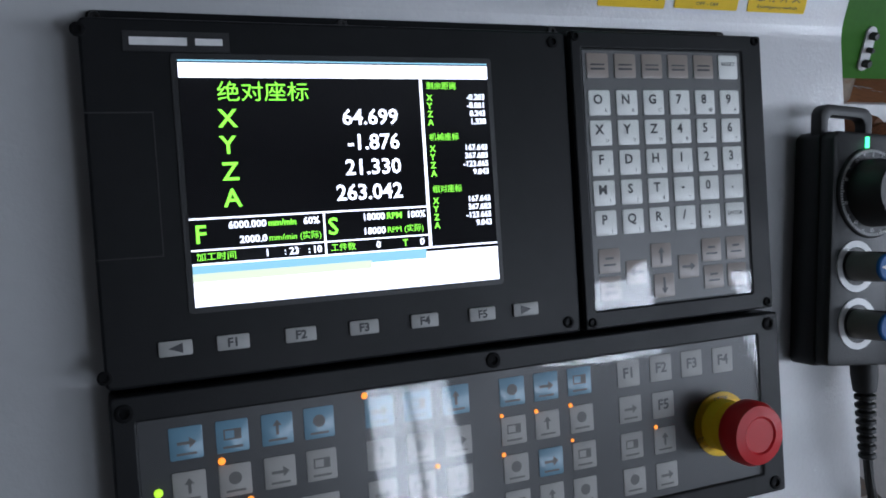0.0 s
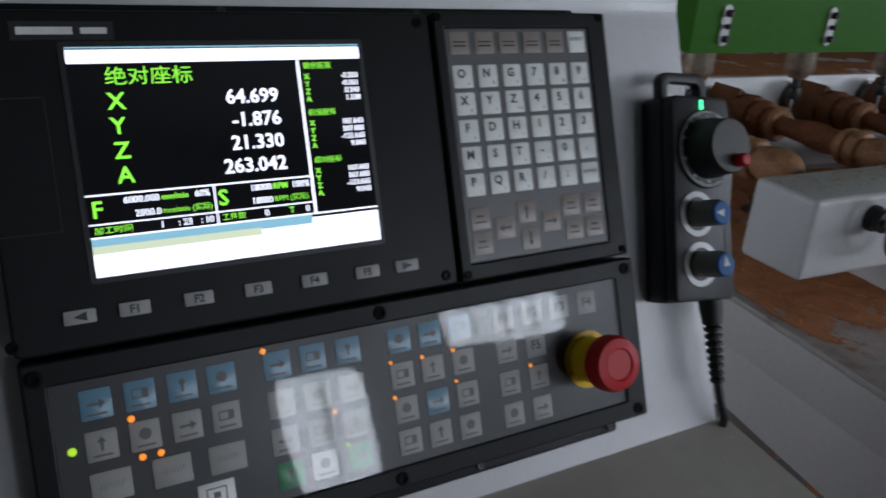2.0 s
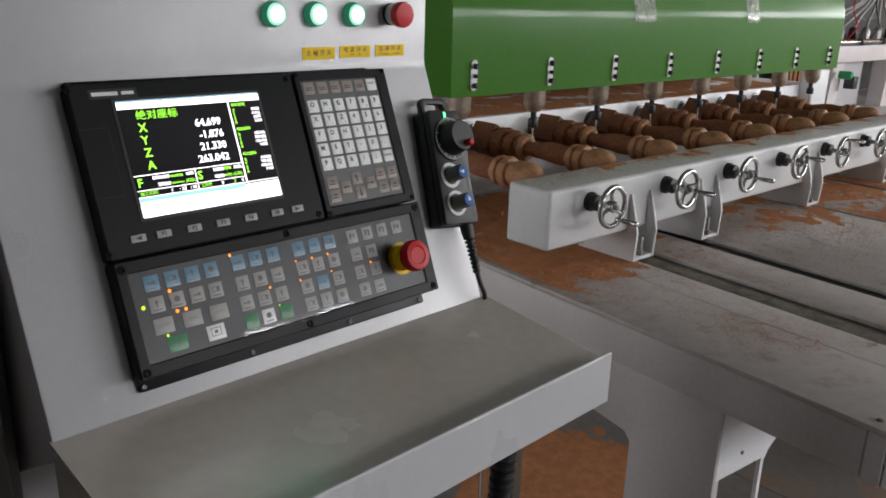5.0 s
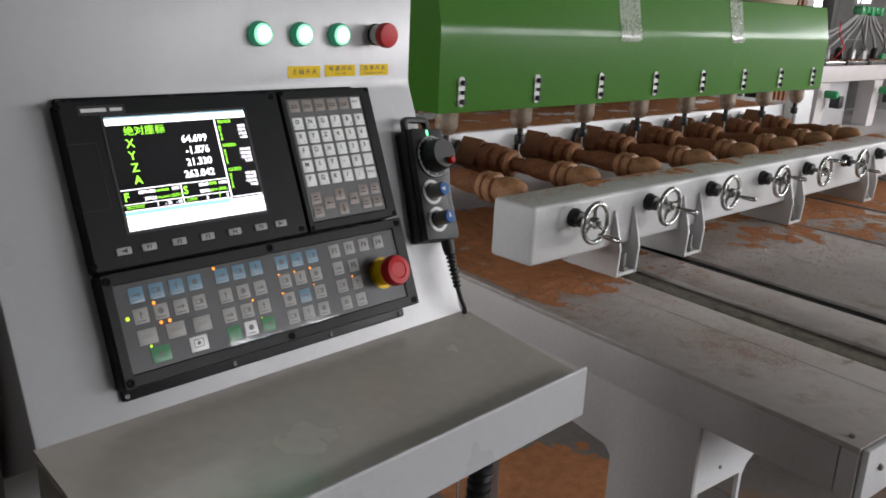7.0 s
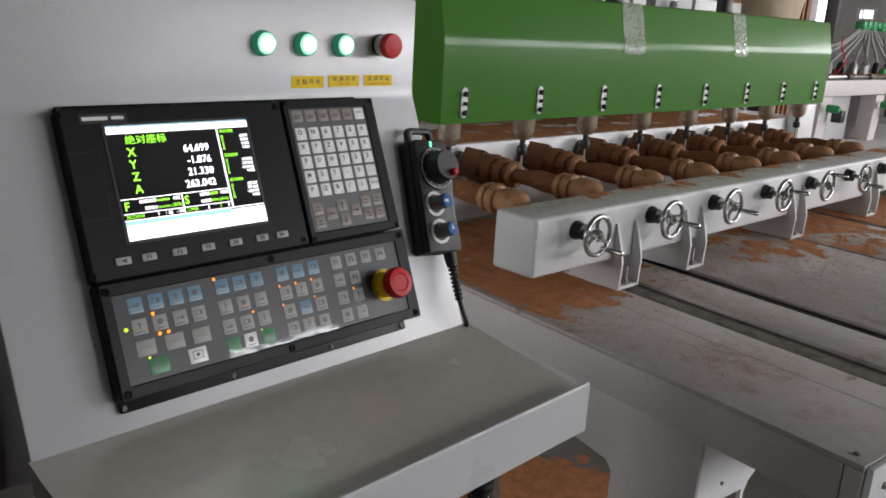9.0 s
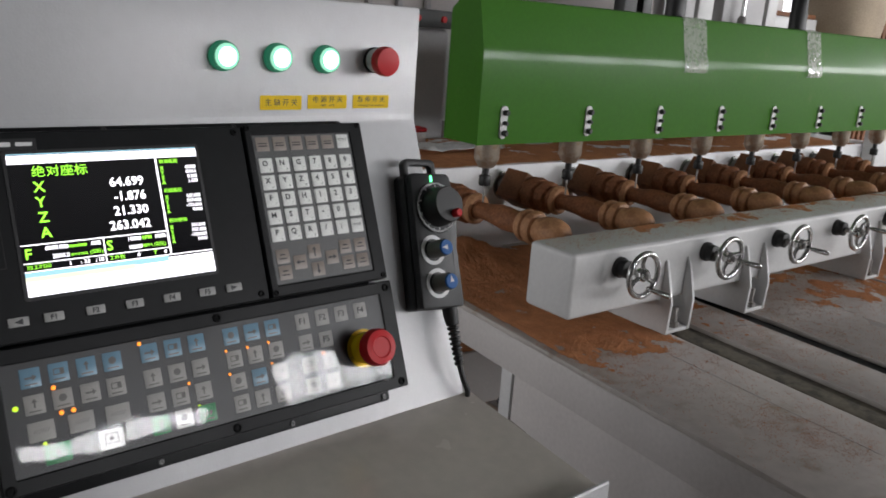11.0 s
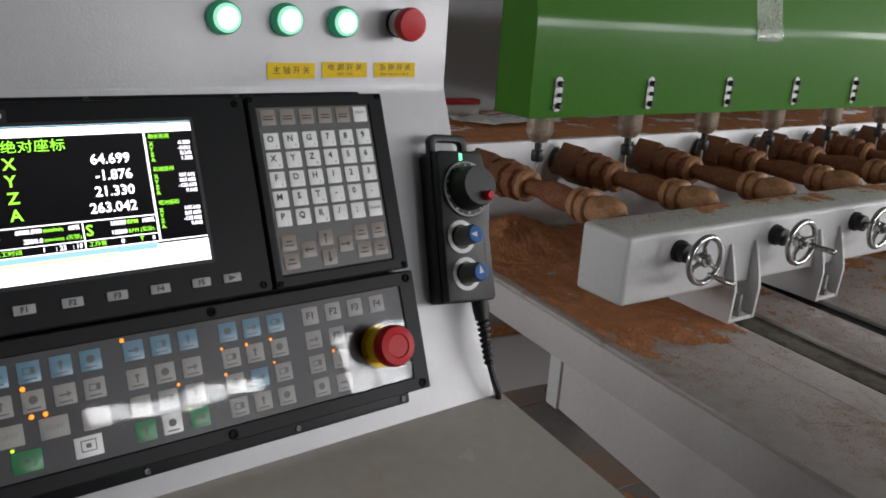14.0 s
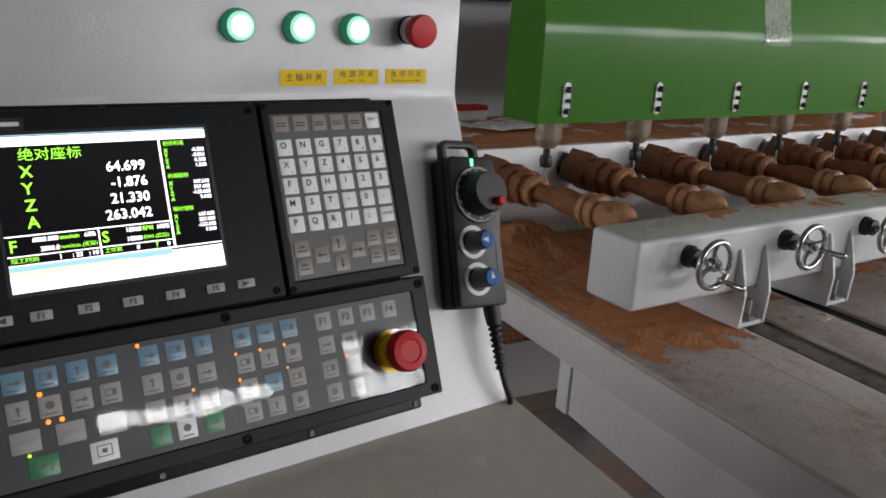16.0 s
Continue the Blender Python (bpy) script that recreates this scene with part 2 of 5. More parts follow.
def thing(name, m, label, category, group="", kind=""):
    ob = new(name)
    ob.empty_display_size = 0.05
    ob.matrix_basis = m
    return tagged(ob, label, category, group, kind)


def box(x0, x1, y0, y1, z0, z1, bevel=0.0, bm=None, seg=2):
    b2 = bmesh.new()
    bmesh.ops.create_cube(b2, size=1, matrix=Matrix.LocRotScale(((x0 + x1) / 2, (y0 + y1) / 2, (z0 + z1) / 2), None, (x1 - x0, y1 - y0, z1 - z0)))
    if bevel:
        bmesh.ops.bevel(b2, geom=b2.edges[:], offset=bevel, segments=seg, affect="EDGES", profile=0.5)
    return join(bm, b2)


def join(bm, b2):
    if bm is None:
        return b2
    me = bpy.data.meshes.new("tmp")
    b2.to_mesh(me)
    b2.free()
    bm.from_mesh(me)
    bpy.data.meshes.remove(me)
    return bm


def spin(profile, seg=24, m=None, bm=None):
    """Turn a profile of (radius, height) round the z axis, then place it by m."""
    b2 = bmesh.new()
    rings = []
    for r, z in profile:
        if r < 1e-6:
            rings.append([b2.verts.new((0, 0, z))])
        else:
            rings.append([b2.verts.new((r * math.cos(2 * math.pi * i / seg), r * math.sin(2 * math.pi * i / seg), z)) for i in range(seg)])
    for a, b in zip(rings, rings[1:]):
        for i in range(seg):
            j = (i + 1) % seg
            if len(a) == 1 and len(b) == 1:
                continue
            if len(a) == 1:
                b2.faces.new((a[0], b[i], b[j]))
            elif len(b) == 1:
                b2.faces.new((a[i], a[j], b[0]))
            else:
                b2.faces.new((a[i], a[j], b[j], b[i]))
    for ring, flip in ((rings[0], True), (rings[-1], False)):
        if len(ring) > 1:
            b2.faces.new(ring[::-1] if flip else ring)
    if m is not None:
        b2.transform(m)
    return join(bm, b2)


def prism(poly, depth, m=None, bevel=0.0, bm=None):
    """A polygon in the xy plane, extruded along +z."""
    b2 = bmesh.new()
    lo = [b2.verts.new((x, y, 0)) for x, y in poly]
    hi = [b2.verts.new((x, y, depth)) for x, y in poly]
    n = len(poly)
    b2.faces.new(lo[::-1])
    b2.faces.new(hi)
    for i in range(n):
        b2.faces.new((lo[i], lo[(i + 1) % n], hi[(i + 1) % n], hi[i]))
    bmesh.ops.recalc_face_normals(b2, faces=b2.faces)
    if bevel:
        bmesh.ops.bevel(b2, geom=b2.edges[:], offset=bevel, segments=2, affect="EDGES", profile=0.5)
    if m is not None:
        b2.transform(m)
    return join(bm, b2)


def tube(points, r, seg=8, bm=None):
    """A round bar along a line of points."""
    b2 = bmesh.new()
    pts = [Vector(p) for p in points]
    rings = []
    up = Vector((0.123, 0.456, 0.88)).normalized()
    for i, p in enumerate(pts):
        d = (pts[min(i + 1, len(pts) - 1)] - pts[max(i - 1, 0)]).normalized()
        a = d.cross(up).normalized()
        b = d.cross(a)
        rad = r[i] if isinstance(r, (list, tuple)) else r
        rings.append([b2.verts.new(p + rad * (math.cos(2 * math.pi * k / seg) * a + math.sin(2 * math.pi * k / seg) * b)) for k in range(seg)])
    for a, b in zip(rings, rings[1:]):
        for k in range(seg):
            b2.faces.new((a[k], a[(k + 1) % seg], b[(k + 1) % seg], b[k]))
    b2.faces.new(rings[0][::-1])
    b2.faces.new(rings[-1])
    return join(bm, b2)


def rrect(w, h, r, n=4):
    """Corner-rounded rectangle round the origin."""
    out = []
    for cx, cy, a0 in ((w / 2 - r, h / 2 - r, 0), (-w / 2 + r, h / 2 - r, 90), (-w / 2 + r, -h / 2 + r, 180), (w / 2 - r, -h / 2 + r, 270)):
        for k in range(n + 1):
            a = radians(a0 + 90 * k / n)
            out.append((cx + r * math.cos(a), cy + r * math.sin(a)))
    return out


def words(text, size, x, y, z, m, parent, align="CENTER", bold=0.0, width=1.0, name="lettering", fit=0.0, label=""):
    """Flat lettering in the xy plane of its parent, size = height of a capital in metres. fit: the width that it is squeezed to."""
    cu = bpy.data.curves.new("lettering", "FONT")
    cu.body, cu.align_x, cu.align_y, cu.size = text, align, "CENTER", size / 0.72
    cu.offset, cu.resolution_u = bold, 2
    cu.extrude = 0.00005
    ob = bpy.data.objects.new("lettering", cu)
    me = bpy.data.meshes.new_from_object(ob)
    bpy.data.objects.remove(ob)
    sx = width
    if fit and len(me.vertices):
        xs = [v.co.x for v in me.vertices]
        sx = fit / max(1e-6, max(xs) - min(xs))
    me.transform(Matrix.Diagonal((sx, 1, 1, 1)))
    me.materials.clear()
    me.materials.append(m)
    o = new(name, me)
    o.parent = parent
    o.matrix_basis = pose(x, y, z)
    return tagged(o, label)


# ---------------------------------------------------------------- frames of reference
CF = pose(0, 0, 0, 0, 0, 2.967)                       # the operator console stands 3 degrees askew of the machine
PF = CF @ pose(-0.0188, 0.321, 1.1487, 68.01, 0, 0)   # sloping front of the console: x along, y up the slope, z out of it
PITCH, FIRST, HEADS = 0.348, 1.425, 8                 # spindle spacing, first spindle, number of spindles
TABLE_Z = 0.828


# ---------------------------------------------------------------- the hall
def wall_with_openings(name, m, length, height, openings, thick=0.24, paint=None):
    """A wall along local x, thickness along y, with real openings (centre, sill, head, width)."""
    bm = bmesh.new()
    xs = sorted({0.0, length, *[c - w / 2 for c, lo, hi, w in openings], *[c + w / 2 for c, lo, hi, w in openings]})
    for xa, xb in zip(xs, xs[1:]):
        mid = (xa + xb) / 2
        spans = sorted((lo, hi) for c, lo, hi, w in openings if c - w / 2 < mid < c + w / 2)
        z = 0.0
        for lo, hi in spans:
            box(xa, xb, 0, thick, z, lo, bm=bm)
            z = hi
        box(xa, xb, 0, thick, z, height, bm=bm)
    ob = part(name, bm, paint or WALL, smooth=False)
    ob.matrix_basis = m
    return tagged(ob, "pale limewashed workshop wall", "wall", kind="structure")


def hall_window(name, m, w, h, cols, rows):
    win = thing(name, m, "steel-framed workshop window with many panes; some are added for light", "window", kind="structure")
    bm = bmesh.new()
    for k in range(cols + 1):
        x = -w / 2 + w * k / cols
        t = 0.03 if k in (0, cols) else 0.014
        box(x - t, x + t, -0.02, 0.02, 0, h, bm=bm)
    for k in range(rows + 1):
        z = h * k / rows
        t = 0.03 if k in (0, rows) else 0.014
        box(-w / 2, w / 2, -0.018, 0.018, max(0, z - t), min(h, z + t), bm=bm)
    part("window_frame", bm, FRAMEW, win, smooth=False)


X0, X1 = HALL_X
Y0, Y1 = HALL_Y
wall_with_openings("wall_south", pose(X0, Y0, 0, 0, 0, 0) @ pose(0, -0.24, 0), X1 - X0, HALL_Z, [(c - X0, lo, hi, w) for c, lo, hi, w in BACK_WINDOWS], paint=WALL_DIM)
wall_with_openings("wall_west", pose(X0, Y1, 0, 0, 0, -90) @ pose(0, -0.24, 0), Y1 - Y0, HALL_Z, [(Y1 - c, lo, hi, w) for c, lo, hi, w in ADDED_SIDE_WINDOWS])
wall_with_openings("wall_east", pose(X1, Y0, 0, 0, 0, 90) @ pose(0, -0.24, 0), Y1 - Y0, HALL_Z, [(c - Y0, lo, hi, w) for c, lo, hi, w in FAR_WINDOWS])
wall_with_openings("wall_north", pose(X1, Y1, 0, 0, 0, 180) @ pose(0, -0.24, 0), X1 - X0, HALL_Z, [])
for i, (c, lo, hi, w) in enumerate(BACK_WINDOWS):
    hall_window("window_%d" % (i + 1), pose(c, Y0 - 0.02, lo), w, hi - lo, max(2, round(w / 0.42)), max(1, round((hi - lo) / 0.45)))
for i, (c, lo, hi, w) in enumerate(ADDED_SIDE_WINDOWS):
    hall_window("window_%d" % (i + 11), pose(X0 - 0.02, c, lo, 0, 0, 90), w, hi - lo, 4, 4)
for i, (c, lo, hi, w) in enumerate(FAR_WINDOWS):
    hall_window("window_%d" % (i + 21), pose(X1 + 0.02, c, lo, 0, 0, 90), w, hi - lo, 1, 1)
tagged(part("ceiling", box(X0, X1, Y0, Y1, HALL_Z, HALL_Z + 0.15), CEIL, smooth=False), "dark sheet roof of the workshop", "ceiling", kind="structure")
floor = tagged(part("floor", box(X0, X1, Y0, Y1, -0.2, -0.004), TILE, smooth=False), "grey tiled workshop floor with sawdust", "floor", kind="structure")
ground = tagged(part("ground", box(-120, 120, -120, 120, -0.5, -0.21), TABLESIDE, smooth=False), "bare ground outside the workshop", "ground", kind="structure")

skyglow = glow("bright_overcast_sky", (0.93, 0.97, 1.0), 3.2)
tagged(part("backdrop", box(X1 + 1.6, X1 + 1.62, Y0, Y1, 0.6, 5.0), skyglow, smooth=False), "bright overcast sky beyond the far windows", "backdrop", kind="structure")

# ---------------------------------------------------------------- operator console
console = thing("operator_console", CF, "white powder-coated operator console with a sloping front and tray", "control console")
CX0, CX1 = -0.0985, 0.5135
SIDE = [(0.322, 1.098), (0.3312, 1.1145), (0.4612, 1.4380), (0.4628, 1.4445), (0.4635, 1.4500), (0.4635, 1.5765), (0.82, 1.5765), (0.82, 0.08), (0.46, 0.08), (0.46, 1.02)]
bm = prism(SIDE, CX1 - CX0, Matrix(((0, 0, 1, CX0), (1, 0, 0, 0), (0, 1, 0, 0), (0, 0, 0, 1))), bevel=0.003)
part("cabinet_body", bm, WHITE, console)
tray = bmesh.new()
prism([(0.1132, 1.0828), (0.1132, 1.0864), (0.333, 1.1155), (0.333, 1.112)], 0.6235, Matrix(((0, 0, 1, -0.1005), (1, 0, 0, 0), (0, 1, 0, 0), (0, 0, 0, 1))), bm=tray)
prism([(0.113, 1.080), (0.113, 1.045), (0.32, 1.06), (0.32, 1.108)], 0.003, Matrix(((0, 0, 1, 0.5195), (1, 0, 0, 0), (0, 1, 0, 0), (0, 0, 0, 1))), bm=tray)
prism([(0.113, 1.080), (0.113, 1.045), (0.32, 1.06), (0.32, 1.108)], 0.003, Matrix(((0, 0, 1, -0.102), (1, 0, 0, 0), (0, 1, 0, 0), (0, 0, 0, 1))), bm=tray)
tray = part("tray", tray, TRAYP, console, "dusty grey-white folded-sheet tray")
lip = [(0.107, 1.030), (0.107, 1.098), (0.1085, 1.1003), (0.1112, 1.1003), (0.1128, 1.098), (0.1128, 1.078), (0.110, 1.076), (0.110, 1.030)]
part("front_lip", prism(lip, 0.6235, Matrix(((0, 0, 1, -0.1005), (1, 0, 0, 0), (0, 1, 0, 0), (0, 0, 0, 1)))), WHITE, tray, "white turned-up front lip", smooth=False)
part("base_plinth", box(-0.08, 0.49, 0.44, 0.80, 0.0, 0.085, 0.004), BLACKM, console)

def ring_frame(x0, x1, y0, y1, ix0, ix1, iy0, iy1, z0, z1, bevel=0.0012):
    """A moulded frame with an opening: outer and inner rectangles, from z0 to z1."""
    b = bmesh.new()
    outer = [(x0, y0), (x1, y0), (x1, y1), (x0, y1)]
    inner = [(ix0, iy0), (ix1, iy0), (ix1, iy1), (ix0, iy1)]
    v = [[b.verts.new((x, y, z)) for x, y in loop] for loop, z in ((outer, z0), (outer, z1), (inner, z1), (inner, z0))]
    for k in range(4):
        for i in range(4):
            j = (i + 1) % 4
            b.faces.new((v[k][i], v[k][j], v[(k + 1) % 4][j], v[(k + 1) % 4][i]))
    bmesh.ops.recalc_face_normals(b, faces=b.faces)
    bmesh.ops.bevel(b, geom=b.edges[:], offset=bevel, segments=2, affect="EDGES", profile=0.5)
    return b


# --- display unit
display = thing("cnc_display_unit", PF, "black framed machine controller screen, lit, with soft keys below", "controller screen")
DX0, DX1, DY0, DY1 = 0.0085, 0.2795, 0.1315, 0.3150
bm = prism([(x + (DX0 + DX1) / 2, y + (DY0 + DY1) / 2) for x, y in rrect(DX1 - DX0, DY1 - DY0, 0.003, 2)], 0.0215, Matrix.Translation((0, 0, -0.0215)), bevel=0.0016)
part("housing", bm, BLACKM, display, smooth=False)
SX0, SX1, SY0, SY1 = 0.0535, 0.2252, 0.1690, 0.2945
part("bezel", join(prism([((SX0 + SX1) / 2 + x, (SY0 + SY1) / 2 + y) for x, y in rrect(0.178, 0.132, 0.002, 2)], 0.0006), bmesh.new()), BLACK, display)
screen = part("screen", box(SX0, SX1, SY0, SY1, 0.0006, 0.0011), SCREEN, display, "black lit screen with green and white readouts", smooth=False)
SW, SH = SX1 - SX0, SY1 - SY0


def spot(fx0, fx1, fy0, fy1, m, name="screen_field", z=0.0013):
    part(name, box(SX0 + fx0 * SW, SX0 + fx1 * SW, SY1 - fy1 * SH, SY1 - fy0 * SH, z - 0.0001, z), m, screen, smooth=False)


def say(text, fx, fy, h, m, align="LEFT", bold=0.00018, fit=0.0):
    if ord(max(text)) > 0x2000:
        bold = 0.0
    words(text, h * SH, SX0 + fx * SW, SY1 - fy * SH, 0.00145, m, screen, align, bold, fit=fit * SW, name="readout")


spot(0, 1, 0.012, 0.072, LWHITE)
spot(0, 1, 0, 0.006, LBLUE)
spot(0, 1, 0.846, 1, LWHITE)
spot(0.0, 0.52, 0.832, 0.866, LBLUE, z=0.0016)
spot(0.52, 0.74, 0.832, 0.875, LBLUE, z=0.0015)
spot(0.0, 0.55, 0.866, 0.90, LYELL, z=0.0016)
for fx0, fx1, fy0, fy1 in ((0.752, 0.762, 0.075, 0.832), (0, 0.755, 0.640, 0.647), (0, 0.755, 0.768, 0.774), (0.402, 0.408, 0.64, 0.832), (0, 1, 0.825, 0.832)):
    spot(fx0, fx1, fy0, fy1, LWHITE, "screen_rule")
say("\u7edd\u5bf9\u5ea7\u6807", 0.105, 0.135, 0.062, LGREEN, fit=0.275)
for k, (axis, value, right) in enumerate((("X", "64.699", 0.672), ("Y", "-1.876", 0.672), ("Z", "21.330", 0.672), ("A", "263.042", 0.672))):
    say(axis, 0.105, 0.242 + 0.1085 * k, 0.075, LGREEN, bold=0.0002)
    say(value, right, 0.242 + 0.1085 * k, 0.068, LWHITE, "RIGHT", bold=0.0002)
say("F", 0.012, 0.71, 0.075, LGREEN)
say("6000.000", 0.225, 0.676, 0.030, LWHITE, "RIGHT", 0.0001)
say("mm/min", 0.230, 0.676, 0.026, LGREEN, "LEFT", 0.0001)
say("60%", 0.39, 0.676, 0.030, LWHITE, "RIGHT", 0.0001)
say("2000.0", 0.225, 0.738, 0.030, LWHITE, "RIGHT", 0.0001)
say("mm/min (\u5b9e\u9645)", 0.230, 0.738, 0.026, LGREEN, "LEFT", 0.0001)
say("S", 0.415, 0.71, 0.075, LGREEN)
say("18000", 0.605, 0.676, 0.030, LWHITE, "RIGHT", 0.0001)
say("RPM", 0.610, 0.676, 0.028, LGREEN, "LEFT", 0.0001)
say("100%", 0.745, 0.676, 0.030, LWHITE, "RIGHT", 0.0001)
say("18000", 0.605, 0.738, 0.030, LWHITE, "RIGHT", 0.0001)
say("RPM (\u5b9e\u9645)", 0.610, 0.738, 0.026, LGREEN, "LEFT", 0.0001)
say("\u52a0\u5de5\u65f6\u95f4", 0.012, 0.800, 0.026, LGREEN, fit=0.115)
for s, fx in (("1", 0.23), (":", 0.28), ("23", 0.32), (":", 0.355), ("10", 0.392)):
    say(s, fx, 0.800, 0.030, LWHITE, "RIGHT", 0.0001)
say("\u5de5\u4ef6\u6570", 0.42, 0.800, 0.026, LGREEN, fit=0.08)
say("0", 0.57, 0.800, 0.030, LWHITE, "LEFT", 0.0001)
say("T", 0.66, 0.800, 0.030, LGREEN, "LEFT", 0.0001)
say("0", 0.72, 0.800, 0.030, LWHITE, "LEFT", 0.0001)
for head, fy, values in (("\u5269\u4f59\u8ddd\u79bb", 0.105, ("-0.203", "-0.061", "0.243", "1.338")), ("\u673a\u68b0\u5ea7\u6807", 0.335, ("167.643", "367.683", "-123.665", "9.043")), ("\u76f8\u5bf9\u5ea7\u6807", 0.570, ("167.643", "367.683", "-123.665", "9.043"))):
    say(head, 0.775, fy, 0.026, LGREEN, fit=0.105)
    for k, v in enumerate(values):
        say("XYZA"[k], 0.775, fy + 0.052 + 0.037 * k, 0.028, LGREEN, "LEFT", 0.0001)
        say(v, 0.985, fy + 0.050 + 0.037 * k, 0.026, LWHITE, "RIGHT", 0.0001)

plate = part("name_plate", box(0.0285, 0.0800, 0.2985, 0.3085, -0.0002, 0.0005), BLACK, display, "small black badge with pale bars")
part("badge_mark", join(box(0.0315, 0.0590, 0.3015, 0.3055, 0.0005, 0.0007), box(0.0630, 0.0765, 0.3018, 0.3052, 0.0005, 0.0007)), PALEINK, plate, smooth=False)
cover = bmesh.new()
for a in ((0.0085, 0.0405, 0.2680, 0.2686), (0.0085, 0.0405, 0.1960, 0.1966), (0.0399, 0.0405, 0.1960, 0.2686)):
    box(*a, -0.0003, 0.0003, bm=cover)
part("card_slot_cover", cover, DARK, display, smooth=False)
for k, (u, s) in enumerate(((0.0425, "\u25c4"), (0.0710, "F1"), (0.1063, "F2"), (0.1414, "F3"), (0.1770, "F4"), (0.2130, "F5"), (0.2415, "\u25ba"))):
    key = part("soft_key", prism([(u + x, 0.1495 + y) for x, y in rrect(0.0165, 0.0078, 0.0008, 2)], 0.0016, bevel=0.0003), SOFT, display)
    if s.startswith("F"):
        words(s, 0.0046, u, 0.1493, 0.0018, INK, key, bold=0.0002)
    else:
        d = -0.0035 if k == 0 else 0.0035
        part("arrow_mark", prism([(u + d, 0.1495), (u - d, 0.1495 + 0.0026), (u - d, 0.1495 - 0.0026)][:: 1 if d > 0 else -1], 0.0002, Matrix.Translation((0, 0, 0.0016))), INK, key, smooth=False)


def screw(parent, u, v, r=0.0034, z=0.0, m=None):
    b = spin([(r, 0), (r, 0.0009), (r * 0.85, 0.0016), (r * 0.42, 0.0016), (r * 0.38, 0.0005), (0, 0.0005)], 12)
    part("screw", b, m or SCREWM, parent, at=pose(u, v, z))


def bolt(parent, u, v, r=0.0045, z=0.0):
    part("socket_bolt", spin([(r, 0), (r, 0.0008), (r * 0.8, 0.0012), (r * 0.55, 0.0011), (r * 0.5, -0.0004), (0, -0.0004)], 14), BOLTM, parent, at=pose(u, v, z))


for u, v in ((0.0085, 0.3085), (0.2705, 0.3085), (0.0085, 0.1385), (0.2705, 0.1385)):
    bolt(display, u, v, 0.0036)

# --- keypad
keypad = thing("mdi_keypad", PF, "black framed keypad with rows of white letter and number keys", "keypad")
KX0, KX1 = 0.2812, 0.4305
part("housing", prism([((KX0 + KX1) / 2 + x, 0.2238 + y) for x, y in rrect(KX1 - KX0, 0.1845, 0.003, 2)], 0.0215, Matrix.Translation((0, 0, -0.0215)), bevel=0.0012), BLACKM, keypad, smooth=False)
part("surround", ring_frame(KX0 + 0.0005, KX1 - 0.0005, 0.1320, 0.3156, 0.2895, 0.4130, 0.1435, 0.3050, -0.0005, 0.0022), BLACKM, keypad, smooth=False)
part("film", box(0.2905, 0.4125, 0.1445, 0.3040, 0.0, 0.0006), KEYFILM, keypad, "grey printed keypad", smooth=False)
KEY_ME = to_mesh(prism(rrect(0.0156, 0.0156, 0.0010, 2), 0.0007, bevel=0.0002), "key", KWHITE, True)
KEY_TA = to_mesh(prism(rrect(0.0156, 0.0152, 0.0010, 2), 0.0007, bevel=0.0002), "key", KTAUPE, True)
ROWS_OF_KEYS = ("ONG789", "XYZ456", "FDH123", "MST-0.", "PQR/;E")
SUBS = ("ABC%@#", "UVW$^=", "EIL|<>", "IJK+,:", "()&*_ ")
PX, PY = 0.02026, 0.0186
for i in range(6):
    me = KEY_ME if i == 5 else KEY_TA
    k = part("key", me, None, keypad, at=pose(0.3008 + PX * i, 0.2945, 0.0006))
    if i == 5:
        words("RESET", 0.0026, 0, 0.002, 0.0008, INK, k, fit=0.011)
    else:
        part("printed_bar", box(-0.005, 0.005, -0.0026, -0.0014, 0.0007, 0.0008), INK, k, smooth=False)
        part("printed_bar", box(-0.005, 0.005, 0.0002, 0.0012, 0.0007, 0.0008), INK, k, smooth=False)
for r, (row, sub) in enumerate(zip(ROWS_OF_KEYS, SUBS)):
    for i, (c, s) in enumerate(zip(row, sub)):
        k = part("key", KEY_ME, None, keypad, at=pose(0.3008 + PX * i, 0.2716 - PY * r, 0.0006))
        if c == "E":
            words("ENTER", 0.0026, 0, 0.001, 0.0008, INK, k, fit=0.012)
        else:
            words(c, 0.0060, -0.001, 0.0018, 0.0008, INK, k, bold=0.0002)
            if s.strip():
                words(s, 0.0022, 0.0042, -0.0048, 0.0008, INK, k)
ARROWS = (("up", 0.3408, 0.1743, 90), ("left", 0.3215, 0.1650, 180), ("down", 0.3422, 0.1548, 270), ("right", 0.3620, 0.1655, 0))
for s, u, v, a in ARROWS:
    k = part("key", KEY_TA, None, keypad, at=pose(u, v, 0.0006))
    part("arrow_mark", prism([(0.0052, 0), (0.0015, 0.0025), (0.0015, 0.0008), (-0.0052, 0.0008), (-0.0052, -0.0008), (0.0015, -0.0008), (0.0015, -0.0025)], 0.0002, pose(0, 0, 0.0007, 0, 0, a)), INK, k, smooth=False)
for u, v in ((0.3018, 0.1735), (0.3018, 0.1560), (0.3810, 0.1750), (0.4012, 0.1750), (0.3820, 0.1572), (0.4012, 0.1572)):
    k = part("key", KEY_TA, None, keypad, at=pose(u, v, 0.0006))
    part("printed_bar", box(-0.0045, 0.0045, -0.0030, -0.0018, 0.0007, 0.0008), INK, k, smooth=False)
    part("printed_bar", box(-0.0030, 0.0030, 0.0010, 0.0024, 0.0007, 0.0008), INK, k, smooth=False)
